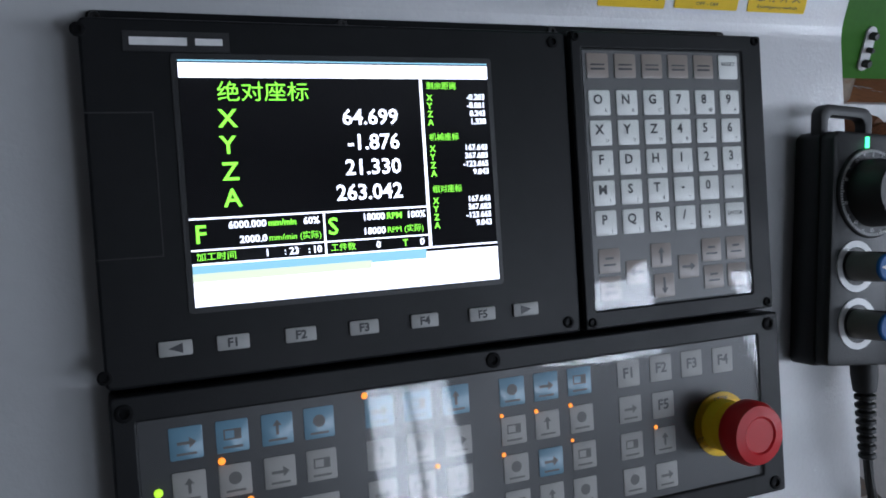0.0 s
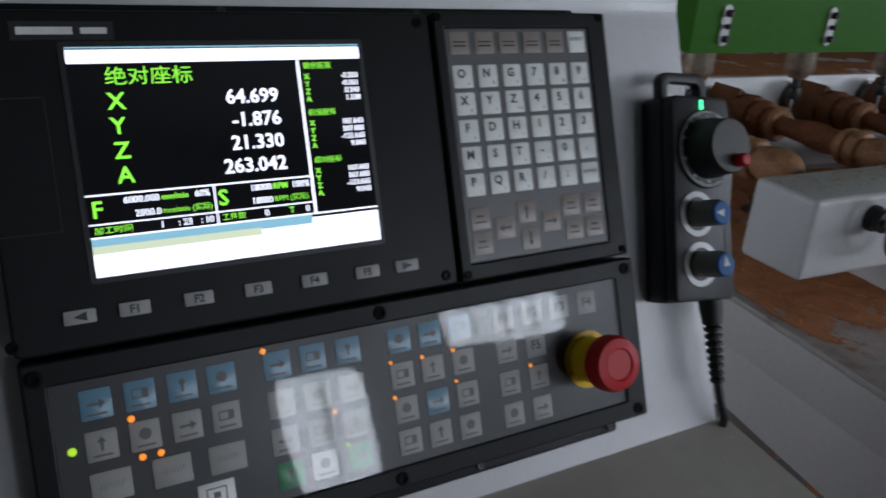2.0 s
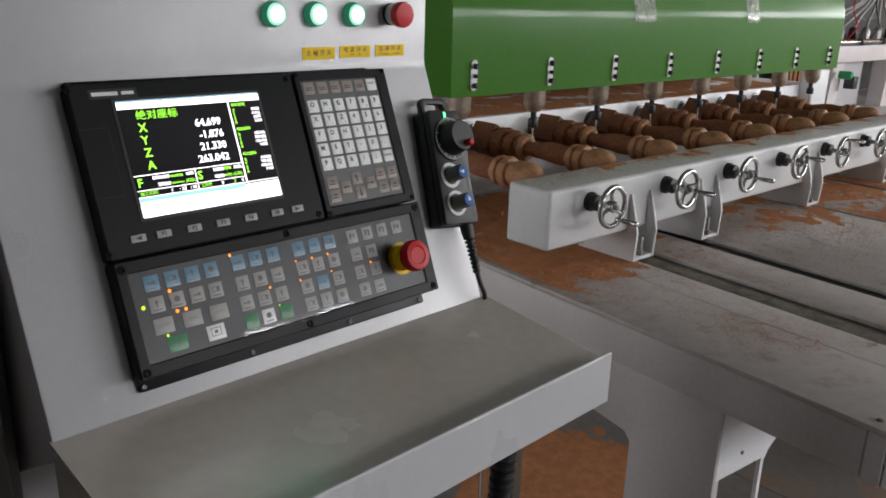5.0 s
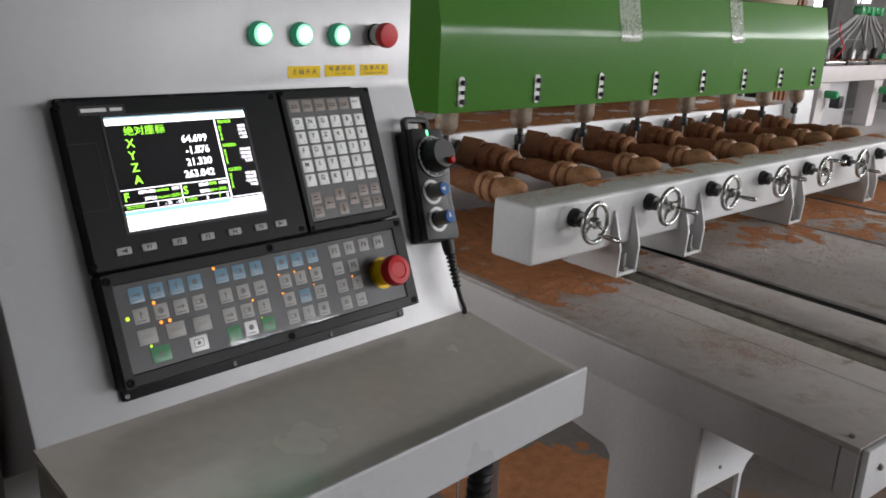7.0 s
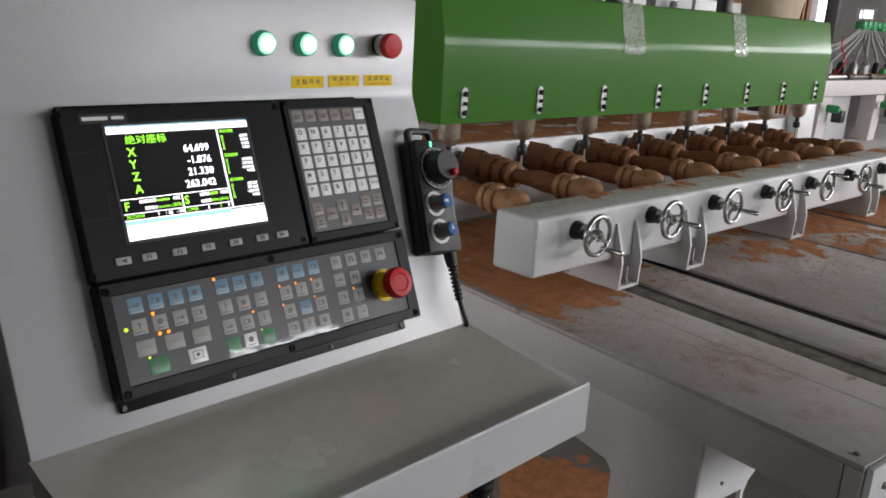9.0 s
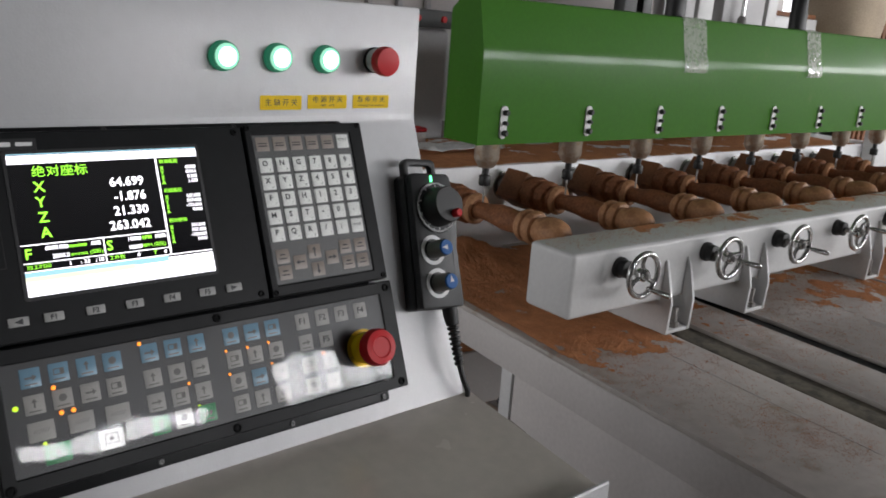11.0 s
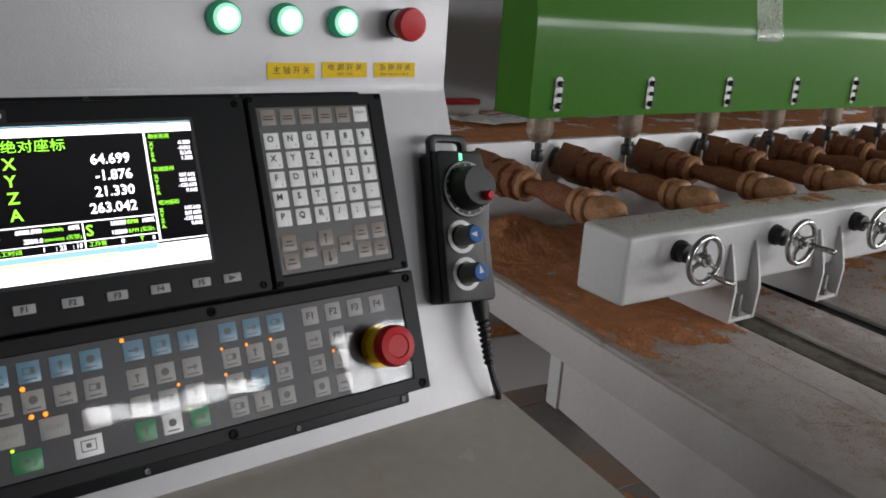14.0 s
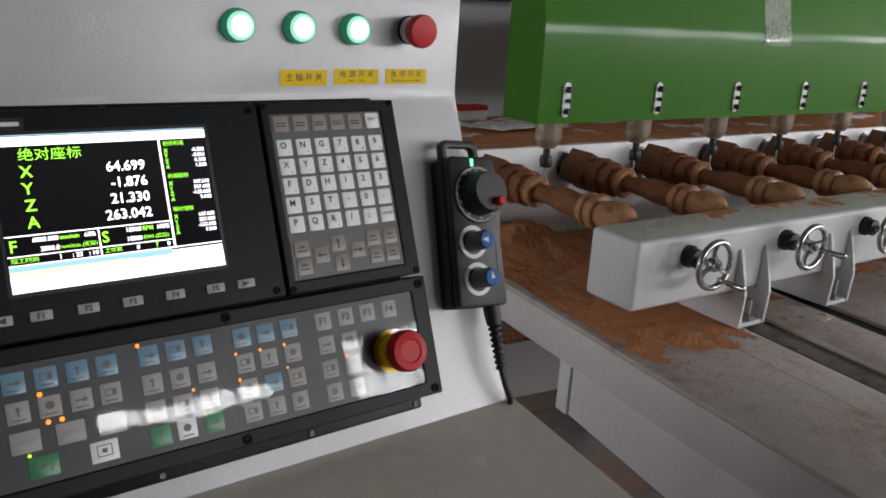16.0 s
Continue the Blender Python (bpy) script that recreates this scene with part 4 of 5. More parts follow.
# --- tailstock beam with handwheels
BX0, BX1, BY0, BY1, BZ0, BZ1 = 1.234, 4.40, 0.858, 1.006, 0.915, 1.076
beam = thing("tailstock_beam", pose(0, 0, 0), "white square steel tailstock beam, sawdust on its top", "tailstock beam")
part("tube", box(BX0, BX1, BY0, BY1, BZ0, BZ1, 0.011, seg=4), MWHITE, beam)
for x in (1.628, 1.990, 2.715, 3.43, 4.12):
    br = part("bracket", box(x - 0.049, x + 0.049, BY0 - 0.030, BY1 + 0.02, TABLE_Z + 0.001, TABLE_Z + 0.011, 0.001), MWHITE, beam)
    for dx in (-0.050, 0.042):
        g = prism([(BY0 - 0.032, TABLE_Z + 0.002), (BY0 - 0.036, TABLE_Z + 0.085), (BY0 - 0.028, TABLE_Z + 0.120), (BY0 - 0.006, TABLE_Z + 0.195), (BY0 - 0.0005, TABLE_Z + 0.195), (BY0 - 0.0005, BZ0 - 0.001), (BY1, BZ0 - 0.001), (BY1, TABLE_Z + 0.002)], 0.009, YZ(x + dx), bevel=0.001)
        part("gusset", g, MWHITE, br)
    part("clamp_bolt", spin([(0.015, 0), (0.015, 0.014), (0.009, 0.015), (0.009, 0.055), (0, 0.055)], 6, pose(x + 0.002, BY0 - 0.014, TABLE_Z + 0.011)), STEEL, br)
WHEEL = None
TURNS = (0, 40, 35, 70, 130, 15, 85, 50)
for k in range(HEADS):
    m = pose(1.396 + 0.3525 * k, BY0, 1.029, 90, 0, 0)
    if WHEEL is None:
        WHEEL = thing("handwheel", m @ pose(0, 0, 0, 0, 0, TURNS[k]), "small chromed handwheel with a crank grip on a black bush", "handwheel", "handwheels along the tailstock beam")
        part("bush", spin([(0.026, 0), (0.026, 0.010), (0.022, 0.014), (0.022, 0.030), (0.014, 0.033), (0, 0.033)], 24), RUBBER, WHEEL)
        part("spindle", spin([(0.008, 0.02), (0.008, 0.088), (0.005, 0.092), (0, 0.092)], 14), STEEL, WHEEL)
        rim = bmesh.new()
        tube([(0.052 * math.cos(2 * math.pi * i / 36), 0.052 * math.sin(2 * math.pi * i / 36), 0.075) for i in range(37)], 0.0072, 10, rim)
        part("rim", rim, CHROME, WHEEL)
        part("hub", spin([(0.014, 0.060), (0.016, 0.066), (0.016, 0.080), (0.012, 0.086), (0, 0.086)], 20), CHROME, WHEEL)
        for a in (90, 210, 330):
            c, s = math.cos(radians(a)), math.sin(radians(a))
            part("spoke", tube([(0.012 * c, 0.012 * s, 0.072), (0.030 * c, 0.030 * s, 0.069), (0.050 * c, 0.050 * s, 0.075)], [0.0062, 0.0055, 0.0050], 8), CHROME, WHEEL)
        part("crank_grip", spin([(0.006, 0.07), (0.006, 0.084), (0.0045, 0.086), (0.0065, 0.094), (0.0075, 0.130), (0.006, 0.139), (0, 0.141)], 14, pose(0.047 * math.cos(radians(-55)), 0.047 * math.sin(radians(-55)), 0)), CHROME, WHEEL)
    else:
        copy_thing(WHEEL, m @ pose(0, 0, 0, 0, 0, TURNS[k]))

# --- headstock box behind the workpieces
head = thing("headstock_box", pose(0, 0, 0), "long white headstock box, its top covered with sawdust", "headstock")
part("box_beam", box(1.10, 4.55, 1.70, 2.30, TABLE_Z - 0.10, 1.116, 0.004), LITWHITE, head)
part("end_post", box(4.36, 4.55, 1.62, 1.698, TABLE_Z - 0.10, 1.20, 0.004), MWHITE, head)

# --- balusters clamped between headstock and tailstock
PROFILE = [(0.0000, 0.0), (0.0140, 0.001), (0.0280, 0.008), (0.0380, 0.022), (0.0435, 0.044), (0.0440, 0.064), (0.0400, 0.086), (0.0350, 0.102), (0.0335, 0.106), (0.0430, 0.109), (0.0480, 0.119), (0.0470, 0.130), (0.0390, 0.137), (0.0380, 0.141), (0.0445, 0.145), (0.0465, 0.155), (0.0420, 0.166), (0.0340, 0.174),
           (0.0325, 0.184), (0.0325, 0.205), (0.0335, 0.232), (0.0320, 0.262), (0.0285, 0.295), (0.0250, 0.325), (0.0235, 0.350), (0.0248, 0.362), (0.0405, 0.366), (0.0465, 0.376), (0.0451, 0.388), (0.0386, 0.394), (0.0386, 0.400), (0.0488, 0.405), (0.0529, 0.418), (0.0515, 0.434), (0.0432, 0.441), (0.0432, 0.447), (0.0534, 0.453), (0.0561, 0.470), (0.0543, 0.492), (0.0497, 0.506)]
BAL = []
for k in range(HEADS):
    m = pose(FIRST + PITCH * k, 1.062, 1.046, -90, 0, 0) @ pose(0, 0, 0, 0, 0, 27 + 2 * k)
    if not BAL:
        b = thing("wooden_baluster", m, "turned brown wooden baluster with a square block end, half carved", "baluster", "balusters clamped in the machine")
        cut = next(i for i, p in enumerate(PROFILE) if p[1] > 0.172)
        part("ball_finial", spin(PROFILE[:cut + 1], 32), WOODEND, b, "lighter freshly turned ball end with rings")
        shaft = spin(PROFILE[cut:], 40)
        for v in shaft.verts:
            a, r = math.atan2(v.co.y, v.co.x), math.hypot(v.co.x, v.co.y)
            leaf = soft(v.co.z, 0.185, 0.21) * soft(0.355 - v.co.z, 0.0, 0.03)
            carve = 0.045 * soft(v.co.z, 0.36, 0.40) * math.cos(8 * a + 70 * v.co.z) + 0.10 * leaf * math.cos(3 * a - 26 * v.co.z) + 0.05 * noise.noise(v.co * 60)
            v.co.x, v.co.y = v.co.x * (1 + carve), v.co.y * (1 + carve)
        part("turned_shaft", shaft, WOOD, b)
        part("carved_rim", spin([(0.028, 0.3635), (0.041, 0.3615), (0.0475, 0.371), (0.0475, 0.378), (0.041, 0.384)], 28), WOODEND, b, "pale freshly cut rim")
        part("square_block", box(-0.051, 0.051, -0.051, 0.051, 0.504, 0.606, 0.005), WOOD_DARK, b)
        BAL.append(b)
    else:
        BAL.append(copy_thing(BAL[0], m))
CENTRE = None
for k in range(HEADS):
    m = pose(FIRST + PITCH * k, BY1, 1.046, -90, 0, 0)
    if CENTRE is None:
        CENTRE = thing("tailstock_centre", m, "steel live centre that holds a baluster", "lathe centre", "live centres on the tailstock")
        part("quill", spin([(0.017, -0.001), (0.017, 0.030), (0.012, 0.034), (0.009, 0.060), (0.0, 0.067)], 18), STEEL, CENTRE)
    else:
        copy_thing(CENTRE, m)
CHUCK = None
for k in range(HEADS):
    m = pose(FIRST + PITCH * k, 1.670, 1.046, -90, 0, 0)
    if CHUCK is None:
        CHUCK = thing("drive_chuck", m, "dark steel drive chuck on the headstock", "chuck", "drive chucks on the headstock")
        part("chuck_body", spin([(0.030, 0.003), (0.040, 0.006), (0.040, 0.022), (0.050, 0.024), (0.050, 0.032), (0, 0.032)], 24), STEEL, CHUCK)
    else:
        copy_thing(CHUCK, m)

# --- green hood over the spindles
HX0, HX1, HY = 1.335, 3.985, 1.352
hood = thing("spindle_hood", pose(0, 0, 0), "glossy green sheet-metal hood over the row of spindles", "machine hood")
FOLD = [(HY + 0.0001 + 0.0045 * (k / 9) ** 2, 1.482 + 0.040 * k / 9) for k in range(10)]
HP = [(HY, 1.250)] + FOLD + [(HY + 0.030, 1.636), (HY + 0.033, 1.644), (HY + 0.040, 1.648), (HY + 0.105, 1.648), (HY + 0.150, 1.612), (HY + 0.150, 1.250), (HY + 0.146, 1.250), (HY + 0.146, 1.609), (HY + 0.103, 1.644), (HY + 0.042, 1.644), (HY + 0.034, 1.634), (HY + 0.0088, 1.522), (HY + 0.0055, 1.502), (HY + 0.004, 1.482), (HY + 0.004, 1.250)]
part("shell", prism(HP, HX1 - HX0, YZ(HX0)), GREEN, hood)
END = [(HY + 0.0042, 1.2505), (HY + 0.0042, 1.482), (HY + 0.0060, 1.502), (HY + 0.0092, 1.522), (HY + 0.0345, 1.634), (HY + 0.042, 1.6435), (HY + 0.103, 1.6435), (HY + 0.1455, 1.609), (HY + 0.1455, 1.2505)]
for x in (HX0 + 0.0005, HX1 - 0.0045):
    part("end_plate", prism(END, 0.004, YZ(x)), GREEN, hood)
for k in range(HEADS):
    x = 1.425 + PITCH * k
    sl = part("slotted_bracket", prism([(x + a, 1.313 + b) for a, b in rrect(0.026, 0.092, 0.0125, 5)], 0.004, Matrix(((1, 0, 0, 0), (0, 0, -1, HY - 0.0005), (0, 1, 0, 0), (0, 0, 0, 1)))), MWHITE, hood, "white slotted adjusting plate")
    for dz, r in ((0.027, 0.0085), (-0.002, 0.0060), (-0.030, 0.0085)):
        part("bolt", spin([(r, 0), (r, 0.012), (r * 0.75, 0.015), (0, 0.015)], 10, pose(x + 0.002, HY - 0.0045, 1.313 + dz, 90, 0, 0)), RUBBER, sl)
FOIL = mat("clear_plastic_strip", (0.80, 0.83, 0.74), 0.10, var=0.3, scale=20, wave=0.9, bscale=34)
foil = FOIL.node_tree.nodes["Principled BSDF"]
foil.inputs["Alpha"].default_value, foil.inputs["Coat Weight"].default_value = 0.36, 1.0
for x0, x1 in ((2.215, 2.345), (3.010, 3.115)):
    strip = thing("plastic_strip", pose(0, 0, 0), "crinkled pale translucent plastic strip taped over the green hood", "plastic strip", "plastic strips on the hood")
    bm = bmesh.new()
    path = [(HY + 0.060, 1.6515), (HY + 0.0385, 1.6505), (HY + 0.0305, 1.645), (HY + 0.0265, 1.634), (HY + 0.0120, 1.570), (HY + 0.0028, 1.530), (HY - 0.0022, 1.510), (HY - 0.0055, 1.494), (HY - 0.0085, 1.480), (HY - 0.006, 1.470)]
    rows_ = []
    for j, (y, z) in enumerate(path):
        rows_.append([bm.verts.new((x0 + (x1 - x0) * i / 8, y + 0.0014 * math.sin(3.1 * i + 1.7 * j), z + 0.0012 * math.cos(2.3 * i + j))) for i in range(9)])
    for a, b in zip(rows_, rows_[1:]):
        for i in range(8):
            bm.faces.new((a[i], a[i + 1], b[i + 1], b[i]))
    bmesh.ops.solidify(bm, geom=bm.faces[:], thickness=0.0006)
    part("strip", bm, FOIL, strip)
    hose = bmesh.new()
    tube([((x0 + x1) / 2 - 0.05, HY + 0.075, 1.646), ((x0 + x1) / 2 - 0.045, HY + 0.08, 1.70), ((x0 + x1) / 2 - 0.02, HY + 0.10, 1.80), ((x0 + x1) / 2 + 0.05, HY + 0.16, 1.95), ((x0 + x1) / 2 + 0.1, HY + 0.30, 2.10)], 0.034, 14, hose)
    part("hose", hose, RUBBER, hood, "black suction hose")

# --- spindles
SP = None
for k in range(HEADS):
    m = pose(FIRST + 0.006 + PITCH * k, 1.415, 0)
    if SP is None:
        SP = thing("spindle_motor", m, "dusty cream spindle motor with a black collet and cutter", "spindle", "spindles under the hood")
        part("motor_body", spin([(0.037, 1.36), (0.037, 1.200), (0.0355, 1.196), (0.022, 1.174), (0.0, 1.172)], 28), ALU, SP)
        part("collet_nut", spin([(0.010, 1.173), (0.010, 1.152), (0.016, 1.150), (0.0175, 1.146), (0.0175, 1.124), (0.015, 1.120), (0, 1.120)], 16), RUBBER, SP)
        part("cutter", spin([(0.0032, 1.121), (0.0032, 1.085), (0.0026, 1.040), (0, 1.036)], 8), STEEL, SP)
    else:
        copy_thing(SP, m)

# ---------------------------------------------------------------- sawdust
def dust_sheet(name, m, w, d, mask, label, cell=0.006, height=0.006, thr=0.5, nscale=9.0, seed=0.0, fine=0.12, gain=2.2):
    """Loose dust as real relief: a grid raised by noise, cut away where it is too thin. mask(x, y) gives its cover, 0 to 1."""
    nx, ny = int(w / cell), int(d / cell)
    verts, ids, faces = [], {}, []
    hs = {}
    for i in range(nx + 1):
        for j in range(ny + 1):
            x, y = w * i / nx, d * j / ny
            n = noise.fractal((x * nscale + seed, y * nscale - seed, seed), 1.0, 2.0, 6) * 0.5 + 0.5
            g = noise.noise((x * 95 + seed, y * 95, 3.0 + seed)) + 0.6 * noise.noise((x * 38, y * 38 + seed, seed))
            hs[i, j] = mask(x, y) * (0.35 + 0.9 * n) + 0.95 * fine * g + fine * noise.noise((x * 190, y * 190, seed)) - thr
    def vid(i, j):
        if (i, j) not in ids:
            ids[i, j] = len(verts)
            h = max(-0.002, min(1, hs[i, j] * gain)) * height
            h += 0.0012 * noise.noise((i * 0.9, j * 0.9, seed)) * (1 if hs[i, j] > 0.02 else 0)
            verts.append((w * i / nx, d * j / ny, h))
        return ids[i, j]
    for i in range(nx):
        for j in range(ny):
            if max(hs[i, j], hs[i + 1, j], hs[i, j + 1], hs[i + 1, j + 1]) > 0:
                faces.append((vid(i, j), vid(i + 1, j), vid(i + 1, j + 1), vid(i, j + 1)))
    me = bpy.data.meshes.new(name)
    me.from_pydata(verts, [], faces)
    me.materials.append(DUST)
    ob = new(name, me)
    ob.matrix_basis = m
    return tagged(ob, label, "sawdust", kind="stuff")


def blob(x, y, cx, cy, rx, ry):
    return max(0.0, 1.0 - math.hypot((x - cx) / rx, (y - cy) / ry))


T = BF @ pose(0, 0, TABLE_Z + 0.0006)
dust_sheet("sawdust", T @ pose(0.01, 0.66, 0), 0.366, 1.08, lambda x, y: min(1, 0.30 + 1.1 * soft(y, 0.05, 0.45) * (0.35 + 0.65 * soft(0.34 - x + 0.5 * y, 0.0, 0.25))) * soft(y, 0.0, 0.1) * soft(x + 0.22 * y, -0.02, 0.06), "reddish brown sawdust on the machine bed", height=0.0035, thr=0.54, nscale=14, seed=3.1, cell=0.0034)
dust_sheet("sawdust", T @ pose(0.494, 0.55, 0), 0.182, 1.2, lambda x, y: 0.62 * soft(y, 0.0, 0.35) + 0.3 * soft(y, 0.4, 0.7), "thin sawdust between two bed slots", height=0.0016, thr=0.60, nscale=16, seed=7.7, cell=0.004)
dust_sheet("sawdust", T @ pose(0.748, 0.45, 0), 0.728, 1.3, lambda x, y: 0.66 * soft(y, 0.05, 0.4) * (0.7 + 0.4 * soft(x, 0.1, 0.5)) + 0.4 * soft(y, 0.6, 0.9), "patches of sawdust on the bed behind the brackets", height=0.0025, thr=0.66, nscale=13, seed=12.3, cell=0.005)
dust_sheet("sawdust", T @ pose(1.505, 0.30, 0), 0.50, 1.45, lambda x, y: 0.70 * soft(y, 0.05, 0.4) + 0.4 * soft(y, 0.6, 0.9), "patches of sawdust on the far part of the bed", height=0.0025, thr=0.62, nscale=11, seed=21.9, cell=0.010)
dust_sheet("sawdust", T @ pose(2.055, 0.20, 0), 0.70, 1.5, lambda x, y: 0.66 * soft(y, 0.05, 0.4) + 0.4 * soft(y, 0.6, 0.9), "patches of sawdust on the far end of the bed", height=0.0025, thr=0.62, nscale=11, seed=31.9, cell=0.012)
mound = dust_sheet("sawdust_mound", pose(1.22, 1.28, TABLE_Z + 0.0006), 0.62, 0.40, lambda x, y: 2.2 * blob(x, y, 0.30, 0.30, 0.36, 0.26), "heap of brown sawdust and shavings by the headstock", height=0.085, thr=0.30, nscale=5, seed=5.5, fine=0.03, gain=0.6)
BT = pose(BX0, BY0, BZ1 + 0.0004)
dust_sheet("sawdust", BT, 3.1, 0.134, lambda x, y: 0.60 + 0.45 * soft(y, 0.02, 0.12) * (0.4 + 0.6 * math.sin(x * 9.0 + 0.6) ** 2) - (0.30 if x < 0.28 else 0), "sawdust lying on the top of the tailstock beam", height=0.004, thr=0.80, nscale=9, seed=44.0, cell=0.0045)
dust_sheet("sawdust", pose(1.10, 1.705, 1.1165), 3.2, 0.59, lambda x, y: 0.82 + 0.15 * math.sin(y * 30 + 2 * math.sin(x * 3)), "thick sawdust on the top of the headstock box", height=0.005, thr=0.52, nscale=6, seed=60.0, cell=0.012)
dust_sheet("sawdust", pose(0.5, 0.2, 0.0005), 1.6, 2.2, lambda x, y: 1.6 * blob(x, y, 1.12, 0.90, 0.62, 0.50) + 0.7 * blob(x, y, 0.32, 0.62, 0.5, 0.6), "sawdust swept over the floor tiles under the bed", height=0.008, thr=0.56, nscale=4, seed=71.0, cell=0.010, fine=0.03)

def chips(name, m, w, d, count, cover, label, seed, size=0.0016):
    """Loose single chips: tiny four-sided splinters strewn where cover(x, y), 0 to 1, lets them lie."""
    rng = random.Random(seed)
    verts, faces = [], []
    for _ in range(40 * count):
        x, y = rng.random() * w, rng.random() * d
        n = noise.noise((x * 16 + seed, y * 16, seed)) * 0.5 + 0.5 * noise.noise((x * 50, y * 50 + seed, 0.5)) + 0.5
        if len(faces) >= 4 * count or rng.random() > cover(x, y) * n * n * 2.2:
            continue
        r, a, h = size * (0.5 + rng.random()), rng.random() * 6.28, size * (0.3 + 0.5 * rng.random())
        c, e, k = math.cos(a) * r, math.sin(a) * r, len(verts)
        verts += [(x + c, y + e, 0), (x - c, y - e, 0), (x - 0.4 * e, y + 0.4 * c, h), (x + 0.4 * e, y - 0.4 * c, 0.0001)]
        faces += [(k, k + 2, k + 1), (k, k + 3, k + 2), (k + 1, k + 2, k + 3), (k, k + 1, k + 3)]
    me = bpy.data.meshes.new(name)
    me.from_pydata(verts, [], faces)
    me.materials.append(DUST)
    ob = new(name, me)
    ob.matrix_basis = m
    tagged(ob, label, "sawdust", kind="stuff")


chips("sawdust_chips", T @ pose(-0.008, 0.30, 0), 0.372, 1.2, 9000, lambda x, y: 0.10 + 0.9 * soft(y, 0.22, 0.62), "fine loose chips of sawdust on the near bed plate", 5)
chips("sawdust_chips", T @ pose(0.06, 0.20, 0), 0.30, 0.42, 2600, lambda x, y: blob(x, y, 0.16, 0.20, 0.17, 0.22), "faint scatter of pale sawdust on the bed plate", 9, 0.0013)
chips("sawdust_chips", T @ pose(0.494, 0.25, 0), 0.182, 1.4, 4500, lambda x, y: 0.08 + 0.9 * soft(y, 0.15, 0.55), "fine loose chips between two bed slots", 13)
chips("sawdust_chips", T @ pose(0.748, 0.20, 0), 0.728, 1.5, 9000, lambda x, y: 0.06 + 0.9 * soft(y, 0.15, 0.6), "fine loose chips on the bed behind the brackets", 17, 0.0020)
chips("sawdust_chips", T @ pose(1.505, 0.10, 0), 1.25, 1.6, 6000, lambda x, y: 0.08 + 0.9 * soft(y, 0.15, 0.6), "loose chips on the far part of the bed", 21, 0.0032)
chips("sawdust_chips", pose(BX0 + 0.01, BY0 + 0.008, BZ1 + 0.0003), 3.1, 0.13, 5000, lambda x, y: 0.25 + 0.75 * soft(y, 0.02, 0.11), "fine loose chips on the tailstock beam", 25, 0.0017)
dust_sheet("sawdust", BF @ pose(0.12, 1.705, 0.4705), 1.6, 0.09, lambda x, y: 0.9, "thick sawdust on the rear base beam", height=0.006, thr=0.45, nscale=9, seed=81.0, cell=0.010)

# ---------------------------------------------------------------- floor tiles near the machine
TILE_ME = to_mesh(box(-0.297, 0.297, -0.297, 0.297, -0.012, 0.0, 0.0015, seg=1), "tile", TILE)
for i in range(8):
    for j in range(7):
        part("tile", TILE_ME, None, floor, at=pose(-1.2 + 0.6 * i, -1.4 + 0.6 * j, -0.0001))

# ---------------------------------------------------------------- gantry behind the hood
gantry = thing("gantry", pose(0, 0, 0), "white steel gantry with column, carriage plates and a dark cable chain", "machine gantry")
GREYP = mat("pale_grey_panel", (0.38, 0.37, 0.375), 0.45, var=0.06, bump=0.1, bscale=100)
PINKW = mat("dusty_white_panel", (0.50, 0.46, 0.45), 0.5, var=0.12, scale=5)
part("column", box(1.55, 2.06, 2.42, 2.80, 0.0, 1.555, 0.03, seg=4), GREYP, gantry)
part("rear_panel", box(1.2, 4.6, 2.81, 2.86, 1.62, 3.2, 0.004), PINKW, gantry)
for k in range(5):
    part("panel_rib", box(1.55 + 0.16 * k, 1.575 + 0.16 * k, 2.78, 2.808, 1.64, 3.2, 0.003), GREYP, gantry)
chain = part("cable_chain", box(1.45, 2.30, 2.36, 2.415, 1.555, 1.625, 0.004), RUBBER, gantry, "black cable chain with red plugs")
for k in range(5):
    part("plug", spin([(0.014, 0), (0.012, 0.008), (0, 0.010)], 12, pose(1.58 + 0.13 * k, 2.36, 1.59, 90, 0, 0)), RED, chain)
for x0, x1, m in ((2.62, 2.70, BLACK), (2.74, 2.80, BLACK), (2.88, 3.10, GREYP), (3.13, 3.24, MWHITE), (3.32, 3.66, GREYP), (3.69, 3.775, MWHITE)):
    part("carriage_plate", box(x0, x1, 1.98, 2.04, 1.30, 2.7, 0.004), m, gantry)
part("cross_beam", box(2.3, 4.7, 2.06, 2.34, 1.20, 1.52, 0.006), MWHITE, gantry)
part("shelf_rail", box(3.78, 4.25, 2.02, 2.10, 1.66, 1.74, 0.003), MWHITE, gantry)
part("wood_batten", box(3.78, 4.25, 2.03, 2.09, 1.742, 1.765, 0.002), WOOD, gantry)
part("guide_rod", tube([(3.42, 1.94, 1.60), (3.42, 1.94, 2.6)], 0.010, 10), CHROME, gantry)
part("rod_end", spin([(0.020, 1.62), (0.024, 1.64), (0.020, 1.70), (0.012, 1.71), (0, 1.71)], 14, pose(3.42, 1.94, 0)), KNOBGREY, gantry)
BURLAP = mat("burlap", (0.42, 0.34, 0.25), 0.9, var=0.2, scale=9, fine=160, bump=0.8, bscale=240)
sack = thing("dust_sack", pose(4.55, 2.05, 0), "tan cloth dust collector sack hanging behind the hood", "dust sack")
prof = [(0.0, 1.50), (0.16, 1.52), (0.21, 1.60), (0.22, 1.80), (0.20, 2.10), (0.12, 2.28), (0.06, 2.32), (0.06, 2.40)]
sb = spin(prof, 28)
